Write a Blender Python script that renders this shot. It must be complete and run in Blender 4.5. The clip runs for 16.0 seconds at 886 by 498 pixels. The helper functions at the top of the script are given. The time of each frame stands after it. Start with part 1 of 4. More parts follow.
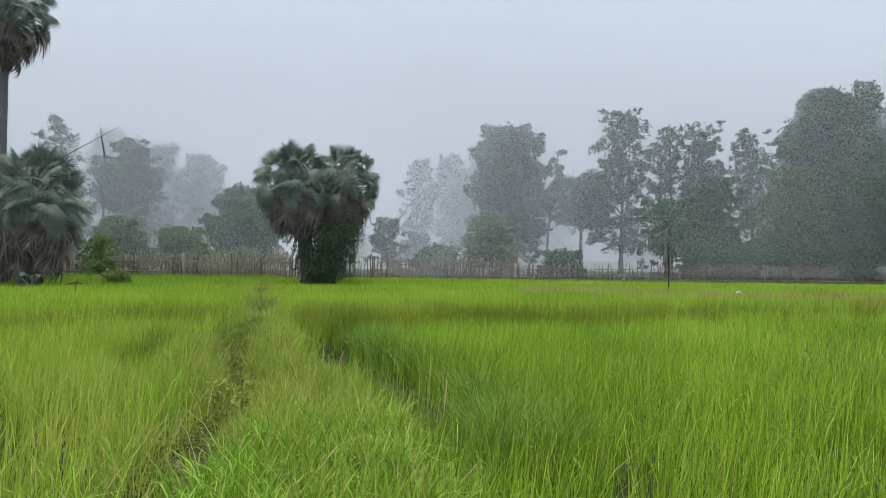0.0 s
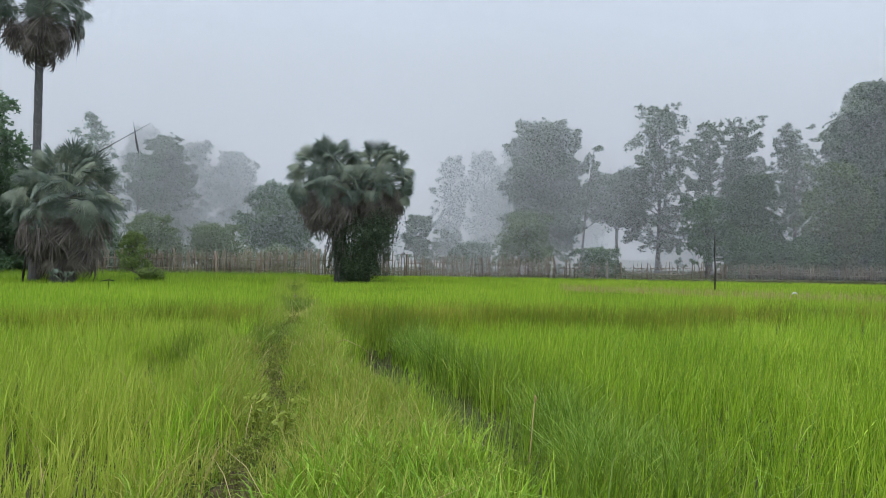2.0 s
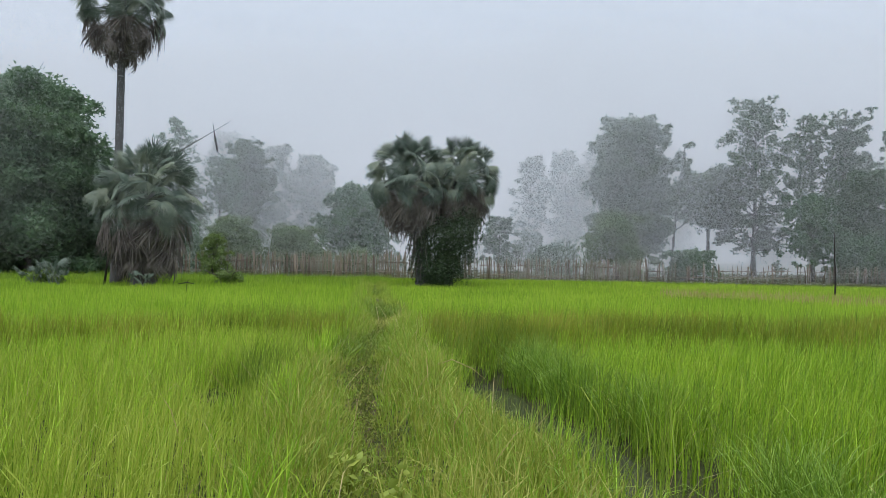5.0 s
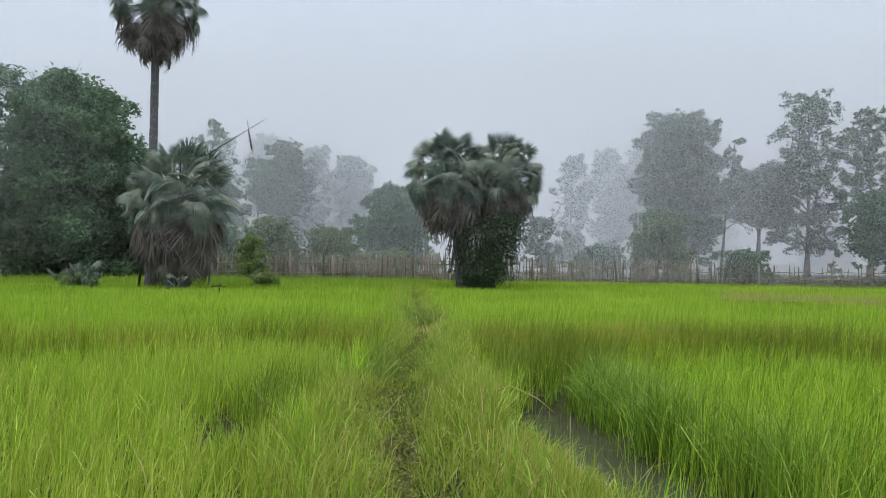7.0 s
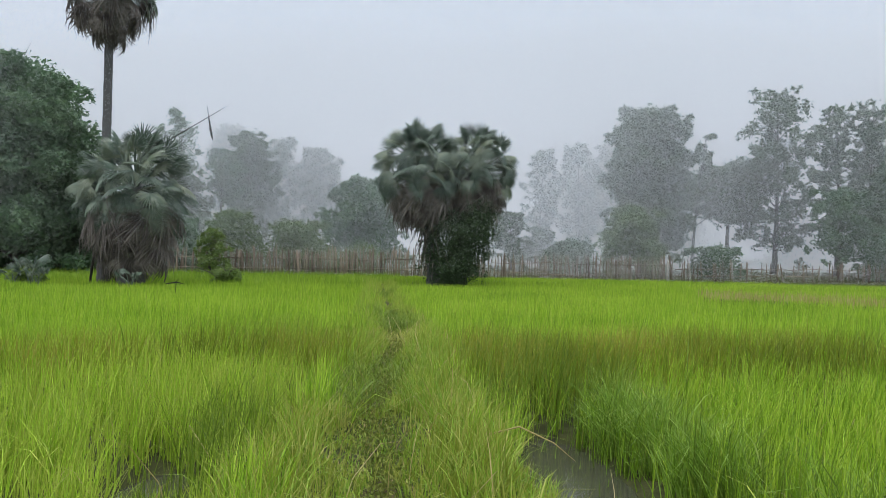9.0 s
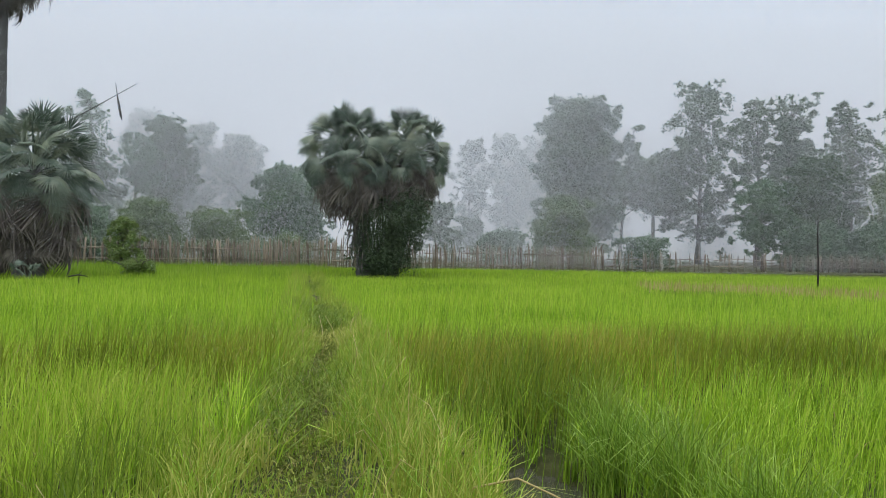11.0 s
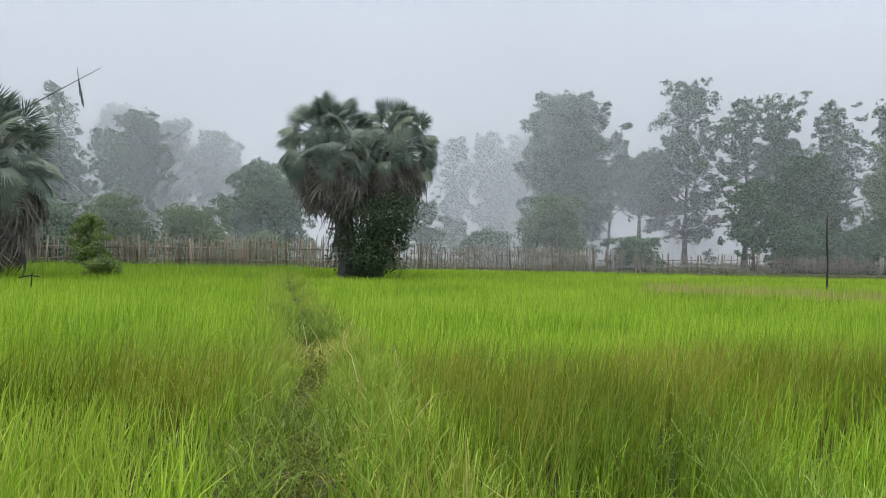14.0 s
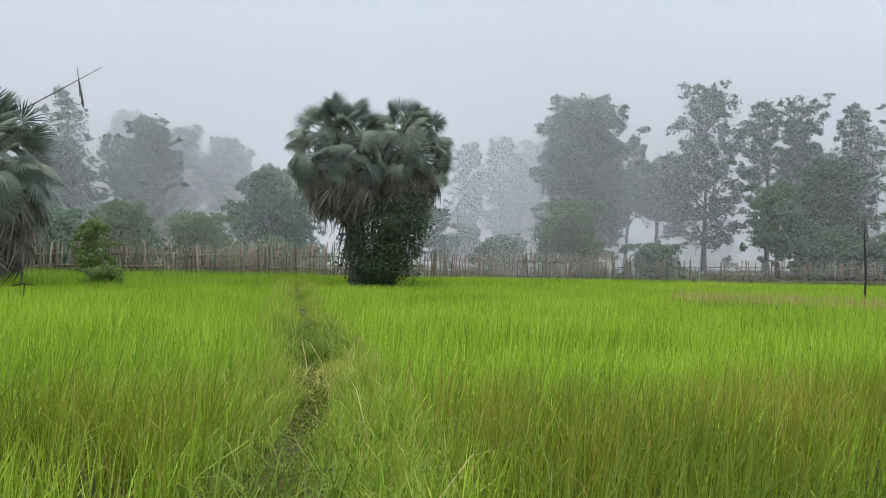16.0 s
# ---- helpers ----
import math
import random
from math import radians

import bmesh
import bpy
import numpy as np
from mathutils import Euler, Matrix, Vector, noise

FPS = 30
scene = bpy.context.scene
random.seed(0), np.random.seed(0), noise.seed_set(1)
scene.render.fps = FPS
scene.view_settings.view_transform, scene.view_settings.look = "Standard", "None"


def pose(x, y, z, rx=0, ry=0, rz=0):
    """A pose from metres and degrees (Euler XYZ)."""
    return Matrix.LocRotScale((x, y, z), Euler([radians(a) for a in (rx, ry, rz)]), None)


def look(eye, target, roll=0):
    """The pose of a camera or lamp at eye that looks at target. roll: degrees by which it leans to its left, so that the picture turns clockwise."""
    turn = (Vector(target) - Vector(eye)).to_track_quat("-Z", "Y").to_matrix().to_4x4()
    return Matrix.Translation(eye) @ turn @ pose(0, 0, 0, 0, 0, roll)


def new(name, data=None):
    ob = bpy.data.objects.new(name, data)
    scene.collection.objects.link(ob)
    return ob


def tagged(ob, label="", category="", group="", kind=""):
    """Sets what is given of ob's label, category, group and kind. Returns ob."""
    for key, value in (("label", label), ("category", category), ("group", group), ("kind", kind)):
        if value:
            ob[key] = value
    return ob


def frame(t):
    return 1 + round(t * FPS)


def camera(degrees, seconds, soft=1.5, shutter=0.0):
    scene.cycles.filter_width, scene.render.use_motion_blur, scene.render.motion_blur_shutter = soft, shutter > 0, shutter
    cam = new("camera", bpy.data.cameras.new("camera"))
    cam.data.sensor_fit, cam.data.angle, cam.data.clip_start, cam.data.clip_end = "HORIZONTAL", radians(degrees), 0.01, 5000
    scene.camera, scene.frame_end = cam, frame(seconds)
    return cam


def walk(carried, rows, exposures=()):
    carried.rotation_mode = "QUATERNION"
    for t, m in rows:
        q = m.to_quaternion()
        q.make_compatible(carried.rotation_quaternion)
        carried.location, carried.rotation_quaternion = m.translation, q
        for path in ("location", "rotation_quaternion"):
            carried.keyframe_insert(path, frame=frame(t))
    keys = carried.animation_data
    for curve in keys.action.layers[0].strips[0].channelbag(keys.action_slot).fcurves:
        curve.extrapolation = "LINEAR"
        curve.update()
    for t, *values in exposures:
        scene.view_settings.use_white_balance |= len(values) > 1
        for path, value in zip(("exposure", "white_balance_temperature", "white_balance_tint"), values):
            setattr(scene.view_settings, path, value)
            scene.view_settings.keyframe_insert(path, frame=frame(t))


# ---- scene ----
cam = camera(61.2, 16.0, soft=0.75)
PATH = [
    (0, (-0.166, -0.256, 1.509), (-0.045, 1.74, 1.536), 0.6),
    (0.5, (-0.151, 0.006, 1.522), (-0.033, 2.002, 1.559), 0.7),
    (1, (-0.206, 0.094, 1.531), (-0.091, 2.09, 1.546), 0.8),
    (1.5, (-0.328, 0.37, 1.52), (-0.241, 2.368, 1.549), 0.8),
    (2, (-0.448, 0.697, 1.504), (-0.406, 2.696, 1.525), 0.8),
    (2.5, (-0.562, 1.052, 1.515), (-0.57, 3.051, 1.545), 0.8),
    (3, (-0.618, 1.376, 1.481), (-0.664, 3.375, 1.507), 0.8),
    (3.5, (-0.682, 1.689, 1.476), (-0.746, 3.688, 1.504), 0.8),
    (4, (-0.779, 2.004, 1.468), (-0.86, 4.002, 1.499), 0.8),
    (4.5, (-0.863, 2.301, 1.452), (-0.995, 4.297, 1.485), 0.8),
    (5, (-0.96, 2.628, 1.444), (-1.118, 4.621, 1.471), 0.8),
    (7.5, (-1.272, 4.313, 1.444), (-1.541, 6.295, 1.474), 0.6),
    (8, (-1.358, 4.592, 1.486), (-1.602, 6.577, 1.516), 0.8),
    (8.5, (-1.414, 4.807, 1.477), (-1.641, 6.794, 1.497), 0.9),
    (9, (-1.503, 5.214, 1.511), (-1.676, 7.206, 1.526), 0.9),
    (9.5, (-1.521, 5.612, 1.476), (-1.592, 7.611, 1.495), 0.9),
    (9.7, (-1.537, 5.696, 1.486), (-1.577, 7.695, 1.498), 0.9),
    (11.8, (-1.949, 7.105, 1.45), (-1.911, 9.105, 1.443), 0.9),
    (12, (-1.97, 7.216, 1.443), (-1.925, 9.215, 1.455), 0.9),
    (12.5, (-1.969, 7.499, 1.397), (-1.911, 9.498, 1.398), 0.8),
    (13, (-2.0, 7.802, 1.428), (-1.921, 9.801, 1.428), 1.0),
    (13.5, (-2.101, 8.124, 1.408), (-2.014, 10.122, 1.42), 1.0),
    (14, (-2.139, 8.404, 1.391), (-2.058, 10.402, 1.389), 1.0),
    (14.5, (-2.1, 8.74, 1.403), (-2.01, 10.738, 1.414), 0.9),
    (15, (-2.145, 9.037, 1.375), (-2.073, 11.036, 1.386), 0.9),
    (15.5, (-2.196, 9.35, 1.387), (-2.129, 11.349, 1.39), 1.0),
    (16, (-2.194, 9.659, 1.355), (-2.146, 11.658, 1.372), 0.9),
]
walk(cam, [(t, look(eye, target, roll)) for t, eye, target, roll in PATH], exposures=[(0, 0.07, 6330, 10), (5, 0.09, 6340, 10), (9, 0.15, 6420, 10), (12, 0.19, 6500, 10), (16, 0.21, 6500, 10)])
# ---------------------------------------------------------------- world and light
world = bpy.data.worlds.new("overcast")
scene.world = world
world.use_nodes = True
wn, wl = world.node_tree.nodes, world.node_tree.links
wn.clear()
w_out = wn.new("ShaderNodeOutputWorld")
w_bg = wn.new("ShaderNodeBackground")
w_bg.inputs[1].default_value = 1.04
w_sky = wn.new("ShaderNodeTexSky")
w_sky.sky_type = "NISHITA"
w_sky.sun_disc = False
w_sky.sun_elevation = radians(55)
w_sky.sun_rotation = radians(200)
w_sky.air_density, w_sky.dust_density = 1.0, 4.0
w_dim = wn.new("ShaderNodeMixRGB")
w_dim.blend_type = "MULTIPLY"
w_dim.inputs[0].default_value = 1.0
w_dim.inputs[2].default_value = (0.09, 0.09, 0.09, 1)
w_co = wn.new("ShaderNodeTexCoord")
w_sep = wn.new("ShaderNodeSeparateXYZ")
w_ramp = wn.new("ShaderNodeValToRGB")
w_mix = wn.new("ShaderNodeMixRGB")
w_mix.inputs[0].default_value = 0.06
# an overcast dome: three times as bright overhead as at the skyline
els = w_ramp.color_ramp.elements
els[0].position, els[0].color = 0.0, (0.635, 0.668, 0.74, 1)
els[1].position, els[1].color = 0.16, (0.62, 0.668, 0.755, 1)
for at, col in ((0.34, (0.60, 0.675, 0.77, 1)), (0.6, (1.15, 1.22, 1.3, 1)), (1.0, (1.9, 1.95, 2.0, 1))):
    e = els.new(at)
    e.color = col
wl.new(w_co.outputs["Generated"], w_sep.inputs[0])
wl.new(w_sep.outputs["Z"], w_ramp.inputs[0])
wl.new(w_sky.outputs[0], w_dim.inputs[1])
wl.new(w_ramp.outputs[0], w_mix.inputs[1])
wl.new(w_dim.outputs[0], w_mix.inputs[2])
wl.new(w_mix.outputs[0], w_bg.inputs[0])
wl.new(w_bg.outputs[0], w_out.inputs[0])

sun_data = bpy.data.lights.new("sun", "SUN")
sun_data.energy, sun_data.angle, sun_data.color = 1.2, radians(50), (1.0, 0.97, 0.92)
sun = new("sun", sun_data)
sun.matrix_world = look((0, 0, 60), (6, 22, 0))

# ---------------------------------------------------------------- materials


def material(name):
    m = bpy.data.materials.new(name)
    m.use_nodes = True
    m.node_tree.nodes.clear()
    return m, m.node_tree.nodes, m.node_tree.links


def foliage(name, dark, mid, light, patch=0.5, through_light=0.35, rough=0.55, island=True, gloss=0.35, patch_scale=0.6, haze_sheen=0.0):
    """Leaf or blade: three tones mixed by a tone of each leaf's own and by patches over the stand."""
    m, n, l = material(name)
    out = n.new("ShaderNodeOutputMaterial")
    geo = n.new("ShaderNodeNewGeometry")
    tex = n.new("ShaderNodeTexNoise")
    tex.inputs["Scale"].default_value = patch_scale
    tex.inputs["Detail"].default_value = 4
    l.new(geo.outputs["Position"], tex.inputs["Vector"])
    mix = n.new("ShaderNodeMath")
    mix.operation = "MULTIPLY_ADD"
    if island:
        l.new(geo.outputs["Random Per Island"], mix.inputs[0])
    else:
        info = n.new("ShaderNodeObjectInfo")
        both = n.new("ShaderNodeMath")
        both.operation = "MULTIPLY_ADD"
        both.inputs[1].default_value = 0.72
        half = n.new("ShaderNodeMath")
        half.operation = "MULTIPLY"
        half.inputs[1].default_value = 0.28
        l.new(geo.outputs["Random Per Island"], half.inputs[0])
        l.new(info.outputs["Random"], both.inputs[0])
        l.new(half.outputs[0], both.inputs[2])
        l.new(both.outputs[0], mix.inputs[0])
    mix.inputs[1].default_value = 1.0 - patch
    spread = n.new("ShaderNodeMapRange")
    spread.inputs["From Min"].default_value, spread.inputs["From Max"].default_value = 0.3, 0.7
    spread.inputs["To Min"].default_value, spread.inputs["To Max"].default_value = 0.0, patch
    l.new(tex.outputs["Fac"], spread.inputs["Value"])
    l.new(spread.outputs[0], mix.inputs[2])
    ramp = n.new("ShaderNodeValToRGB")
    e = ramp.color_ramp.elements
    e[0].position, e[0].color = 0.1, (*dark, 1)
    e[1].position, e[1].color = 0.9, (*light, 1)
    c = e.new(0.5)
    c.color = (*mid, 1)
    l.new(mix.outputs[0], ramp.inputs[0])
    pr = n.new("ShaderNodeBsdfPrincipled")
    pr.inputs["Roughness"].default_value = rough
    pr.inputs["Specular IOR Level"].default_value = gloss
    # whitish sheen that pales the leaves, standing in for haze
    pr.inputs["Sheen Weight"].default_value = haze_sheen
    pr.inputs["Sheen Roughness"].default_value = 0.6
    tr = n.new("ShaderNodeBsdfTranslucent")
    ms = n.new("ShaderNodeMixShader")
    ms.inputs[0].default_value = through_light
    l.new(ramp.outputs[0], pr.inputs["Base Color"])
    l.new(ramp.outputs[0], tr.inputs["Color"])
    l.new(pr.outputs[0], ms.inputs[1])
    l.new(tr.outputs[0], ms.inputs[2])
    l.new(ms.outputs[0], out.inputs[0])
    return m


def woody(name, dark, light, scale=6.0, stretch=0.15, rough=0.85, bump=0.5):
    """Bark, bamboo and old sticks: streaks along the height, tone by piece, fine relief."""
    m, n, l = material(name)
    out = n.new("ShaderNodeOutputMaterial")
    co = n.new("ShaderNodeTexCoord")
    mp = n.new("ShaderNodeMapping")
    mp.inputs["Scale"].default_value = (1, 1, stretch)
    l.new(co.outputs["Object"], mp.inputs[0])
    a = n.new("ShaderNodeTexNoise")
    a.inputs["Scale"].default_value = scale * 4
    a.inputs["Detail"].default_value = 6
    b = n.new("ShaderNodeTexNoise")
    b.inputs["Scale"].default_value = scale * 0.25
    l.new(mp.outputs[0], a.inputs["Vector"])
    l.new(co.outputs["Object"], b.inputs["Vector"])
    info = n.new("ShaderNodeObjectInfo")
    s1 = n.new("ShaderNodeMath")
    s1.operation = "MULTIPLY_ADD"
    s1.inputs[1].default_value = 0.5
    l.new(a.outputs["Fac"], s1.inputs[0])
    s2 = n.new("ShaderNodeMath")
    s2.operation = "MULTIPLY_ADD"
    s2.inputs[1].default_value = 0.45
    s2.inputs[2].default_value = -0.05
    l.new(info.outputs["Random"], s2.inputs[0])
    l.new(s2.outputs[0], s1.inputs[2])
    s3 = n.new("ShaderNodeMath")
    s3.operation = "MULTIPLY_ADD"
    s3.inputs[1].default_value = 0.3
    l.new(b.outputs["Fac"], s3.inputs[0])
    l.new(s1.outputs[0], s3.inputs[2])
    ramp = n.new("ShaderNodeValToRGB")
    ramp.color_ramp.elements[0].position, ramp.color_ramp.elements[0].color = 0.25, (*dark, 1)
    ramp.color_ramp.elements[1].position, ramp.color_ramp.elements[1].color = 0.95, (*light, 1)
    l.new(s3.outputs[0], ramp.inputs[0])
    bp = n.new("ShaderNodeBump")
    bp.inputs["Strength"].default_value = bump
    bp.inputs["Distance"].default_value = 0.02
    l.new(a.outputs["Fac"], bp.inputs["Height"])
    pr = n.new("ShaderNodeBsdfPrincipled")
    pr.inputs["Roughness"].default_value = rough
    l.new(ramp.outputs[0], pr.inputs["Base Color"])
    l.new(bp.outputs[0], pr.inputs["Normal"])
    l.new(pr.outputs[0], out.inputs[0])
    return m


def soil(name, dark, light, scale, rough=0.9):
    m, n, l = material(name)
    out = n.new("ShaderNodeOutputMaterial")
    geo = n.new("ShaderNodeNewGeometry")
    a = n.new("ShaderNodeTexNoise")
    a.inputs["Scale"].default_value = scale
    a.inputs["Detail"].default_value = 8
    b = n.new("ShaderNodeTexNoise")
    b.inputs["Scale"].default_value = scale * 9
    b.inputs["Detail"].default_value = 5
    l.new(geo.outputs["Position"], a.inputs["Vector"])
    l.new(geo.outputs["Position"], b.inputs["Vector"])
    mx = n.new("ShaderNodeMath")
    mx.operation = "MULTIPLY_ADD"
    mx.inputs[1].default_value = 0.5
    hf = n.new("ShaderNodeMath")
    hf.operation = "MULTIPLY"
    hf.inputs[1].default_value = 0.5
    l.new(b.outputs["Fac"], hf.inputs[0])
    l.new(a.outputs["Fac"], mx.inputs[0])
    l.new(hf.outputs[0], mx.inputs[2])
    ramp = n.new("ShaderNodeValToRGB")
    ramp.color_ramp.elements[0].position, ramp.color_ramp.elements[0].color = 0.35, (*dark, 1)
    ramp.color_ramp.elements[1].position, ramp.color_ramp.elements[1].color = 0.65, (*light, 1)
    l.new(mx.outputs[0], ramp.inputs[0])
    bp = n.new("ShaderNodeBump")
    bp.inputs["Strength"].default_value = 0.8
    bp.inputs["Distance"].default_value = 0.03
    l.new(b.outputs["Fac"], bp.inputs["Height"])
    pr = n.new("ShaderNodeBsdfPrincipled")
    pr.inputs["Roughness"].default_value = rough
    pr.inputs["Specular IOR Level"].default_value = 0.15
    l.new(ramp.outputs[0], pr.inputs["Base Color"])
    l.new(bp.outputs[0], pr.inputs["Normal"])
    l.new(pr.outputs[0], out.inputs[0])
    return m


def wet(name):
    """Shallow muddy paddy water."""
    m, n, l = material(name)
    out = n.new("ShaderNodeOutputMaterial")
    pr = n.new("ShaderNodeBsdfPrincipled")
    pr.inputs["Base Color"].default_value = (0.055, 0.055, 0.04, 1)
    pr.inputs["Roughness"].default_value = 0.03
    pr.inputs["IOR"].default_value = 1.5
    geo = n.new("ShaderNodeNewGeometry")
    a = n.new("ShaderNodeTexNoise")
    a.inputs["Scale"].default_value = 9
    l.new(geo.outputs["Position"], a.inputs["Vector"])
    bp = n.new("ShaderNodeBump")
    bp.inputs["Strength"].default_value = 0.08
    bp.inputs["Distance"].default_value = 0.02
    l.new(a.outputs["Fac"], bp.inputs["Height"])
    l.new(bp.outputs[0], pr.inputs["Normal"])
    l.new(pr.outputs[0], out.inputs[0])
    return m


def mist_scatter(name):
    """Threads standing in for mist: fixed up and down normals scatter the whole sky's light, whichever way they are
    seen.
    """
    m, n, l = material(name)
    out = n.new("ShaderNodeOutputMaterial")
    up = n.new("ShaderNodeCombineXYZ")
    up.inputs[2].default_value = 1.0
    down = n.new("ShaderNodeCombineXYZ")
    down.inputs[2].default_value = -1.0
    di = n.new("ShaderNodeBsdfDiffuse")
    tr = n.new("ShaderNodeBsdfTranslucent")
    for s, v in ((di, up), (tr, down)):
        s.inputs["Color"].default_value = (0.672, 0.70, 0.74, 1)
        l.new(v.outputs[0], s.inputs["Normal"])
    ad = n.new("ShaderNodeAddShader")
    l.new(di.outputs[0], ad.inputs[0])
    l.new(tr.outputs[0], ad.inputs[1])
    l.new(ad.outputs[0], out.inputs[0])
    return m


RICE = foliage("rice", (0.11, 0.225, 0.011), (0.275, 0.46, 0.024), (0.49, 0.66, 0.07), patch=0.35, patch_scale=0.28, through_light=0.22)
RICE_DEEP = foliage("deep_green_rice", (0.08, 0.16, 0.009), (0.20, 0.34, 0.016), (0.38, 0.53, 0.04), patch=0.3, patch_scale=0.5, through_light=0.22)
RICE_YELLOW = foliage("rice_yellow", (0.20, 0.29, 0.03), (0.32, 0.42, 0.05), (0.46, 0.52, 0.085), patch=0.45, patch_scale=0.5, through_light=0.22)
BUND = foliage("bund_grass", (0.16, 0.21, 0.025), (0.29, 0.34, 0.045), (0.50, 0.49, 0.14), patch=0.45, patch_scale=1.2)
FRESH = foliage("fresh_grass", (0.10, 0.21, 0.012), (0.21, 0.38, 0.022), (0.36, 0.54, 0.06), patch=0.25, patch_scale=2, through_light=0.25)
SHORT = foliage("short_grass", (0.12, 0.22, 0.02), (0.23, 0.38, 0.032), (0.36, 0.49, 0.07), patch=0.4, patch_scale=1.5)
CROSS = foliage("ripe_grass", (0.10, 0.14, 0.012), (0.205, 0.26, 0.02), (0.39, 0.35, 0.07), patch=0.5, patch_scale=0.7)
SEDGE = foliage("sedge", (0.085, 0.14, 0.012), (0.15, 0.24, 0.022), (0.26, 0.33, 0.05), patch=0.4, patch_scale=1.5)
REED = foliage("ditch_reed", (0.09, 0.17, 0.015), (0.18, 0.32, 0.028), (0.36, 0.50, 0.10), patch=0.3, patch_scale=1.5)
STRAW = foliage("dry_straw", (0.28, 0.22, 0.08), (0.42, 0.34, 0.14), (0.55, 0.46, 0.24), patch=0.3)
LEAF = foliage("broad_leaf", (0.046, 0.106, 0.050), (0.076, 0.155, 0.068), (0.125, 0.215, 0.088), through_light=0.35, patch=0.5, patch_scale=0.35, rough=0.5, gloss=0.6, haze_sheen=0.1)
LEAF_GUM = foliage("gum_leaf", (0.042, 0.086, 0.040), (0.068, 0.126, 0.054), (0.112, 0.176, 0.072), through_light=0.35, patch=0.5, patch_scale=0.35, rough=0.5, gloss=0.6, haze_sheen=0.1)
LEAF_BRIGHT = foliage("young_leaf", (0.11, 0.18, 0.045), (0.17, 0.255, 0.07), (0.25, 0.33, 0.11), through_light=0.35, patch=0.3)
LEAF_LIGHT = foliage("shrub_leaf", (0.065, 0.12, 0.032), (0.105, 0.175, 0.048), (0.16, 0.23, 0.07), through_light=0.35, patch=0.4, patch_scale=0.5, gloss=0.7, haze_sheen=0.3)
VINE = foliage("vine_leaf", (0.03, 0.055, 0.027), (0.045, 0.078, 0.036), (0.07, 0.108, 0.052), through_light=0.2, patch=0.4, gloss=0.3)
PALM = foliage("palm_leaf", (0.04, 0.07, 0.052), (0.11, 0.16, 0.118), (0.25, 0.285, 0.19), through_light=0.2, island=False, patch=0.25, patch_scale=1.2, rough=0.42, gloss=0.6)
PALM_DEAD = foliage("dead_palm_leaf", (0.045, 0.04, 0.037), (0.13, 0.114, 0.10), (0.33, 0.295, 0.26), through_light=0.1, island=False, patch=0.5, patch_scale=1.5, rough=0.8)
BARK = woody("bark", (0.03, 0.028, 0.025), (0.13, 0.115, 0.10))
PALM_BARK = woody("palm_bark", (0.045, 0.045, 0.047), (0.15, 0.15, 0.152), scale=5, stretch=2.5)
PICKET = woody("weathered_stick", (0.09, 0.072, 0.055), (0.46, 0.38, 0.30), scale=10, stretch=0.1)
PALE_POST = woody("pale_post", (0.22, 0.21, 0.19), (0.5, 0.48, 0.44), scale=8, stretch=0.2)
DARK_POLE = woody("dark_pole", (0.015, 0.014, 0.013), (0.05, 0.045, 0.04), scale=8, stretch=0.2)
EARTH = soil("paddy_earth", (0.020, 0.026, 0.008), (0.055, 0.060, 0.020), 1.3)
MUD = soil("trodden_mud", (0.035, 0.030, 0.014), (0.11, 0.088, 0.045), 5.0, rough=0.95)
WATER = wet("paddy_water")
MIST_THREADS = mist_scatter("mist_threads")
CLOTH = woody("old_cloth", (0.05, 0.05, 0.055), (0.16, 0.15, 0.15), scale=10, stretch=0.4)
WHITE = woody("white_plastic", (0.6, 0.6, 0.58), (0.8, 0.8, 0.78), scale=5)

# ---------------------------------------------------------------- mesh helpers
rng = np.random.default_rng(7)


def mesh_np(name, verts, tris, mat, smooth=False):
    me = bpy.data.meshes.new(name)
    verts = np.ascontiguousarray(verts, dtype=np.float32)
    tris = np.ascontiguousarray(tris, dtype=np.int32)
    me.vertices.add(len(verts))
    me.vertices.foreach_set("co", verts.ravel())
    me.loops.add(tris.size)
    me.loops.foreach_set("vertex_index", tris.ravel())
    me.polygons.add(len(tris))
    me.polygons.foreach_set("loop_start", np.arange(len(tris), dtype=np.int32) * tris.shape[1])
    if smooth:
        me.polygons.foreach_set("use_smooth", np.ones(len(tris), dtype=bool))
    me.update(calc_edges=True)
    me.materials.append(mat)
    return me


def part(name, me, parent, label=""):
    ob = new(name, me)
    ob.parent = parent
    return tagged(ob, label) if label else ob


def thing(name, at, label, category, group="", kind="", turn=0.0):
    ob = new(name)
    ob.empty_display_size = 0.3
    ob.matrix_world = pose(*at, 0, 0, turn)
    return tagged(ob, label, category, group, kind)


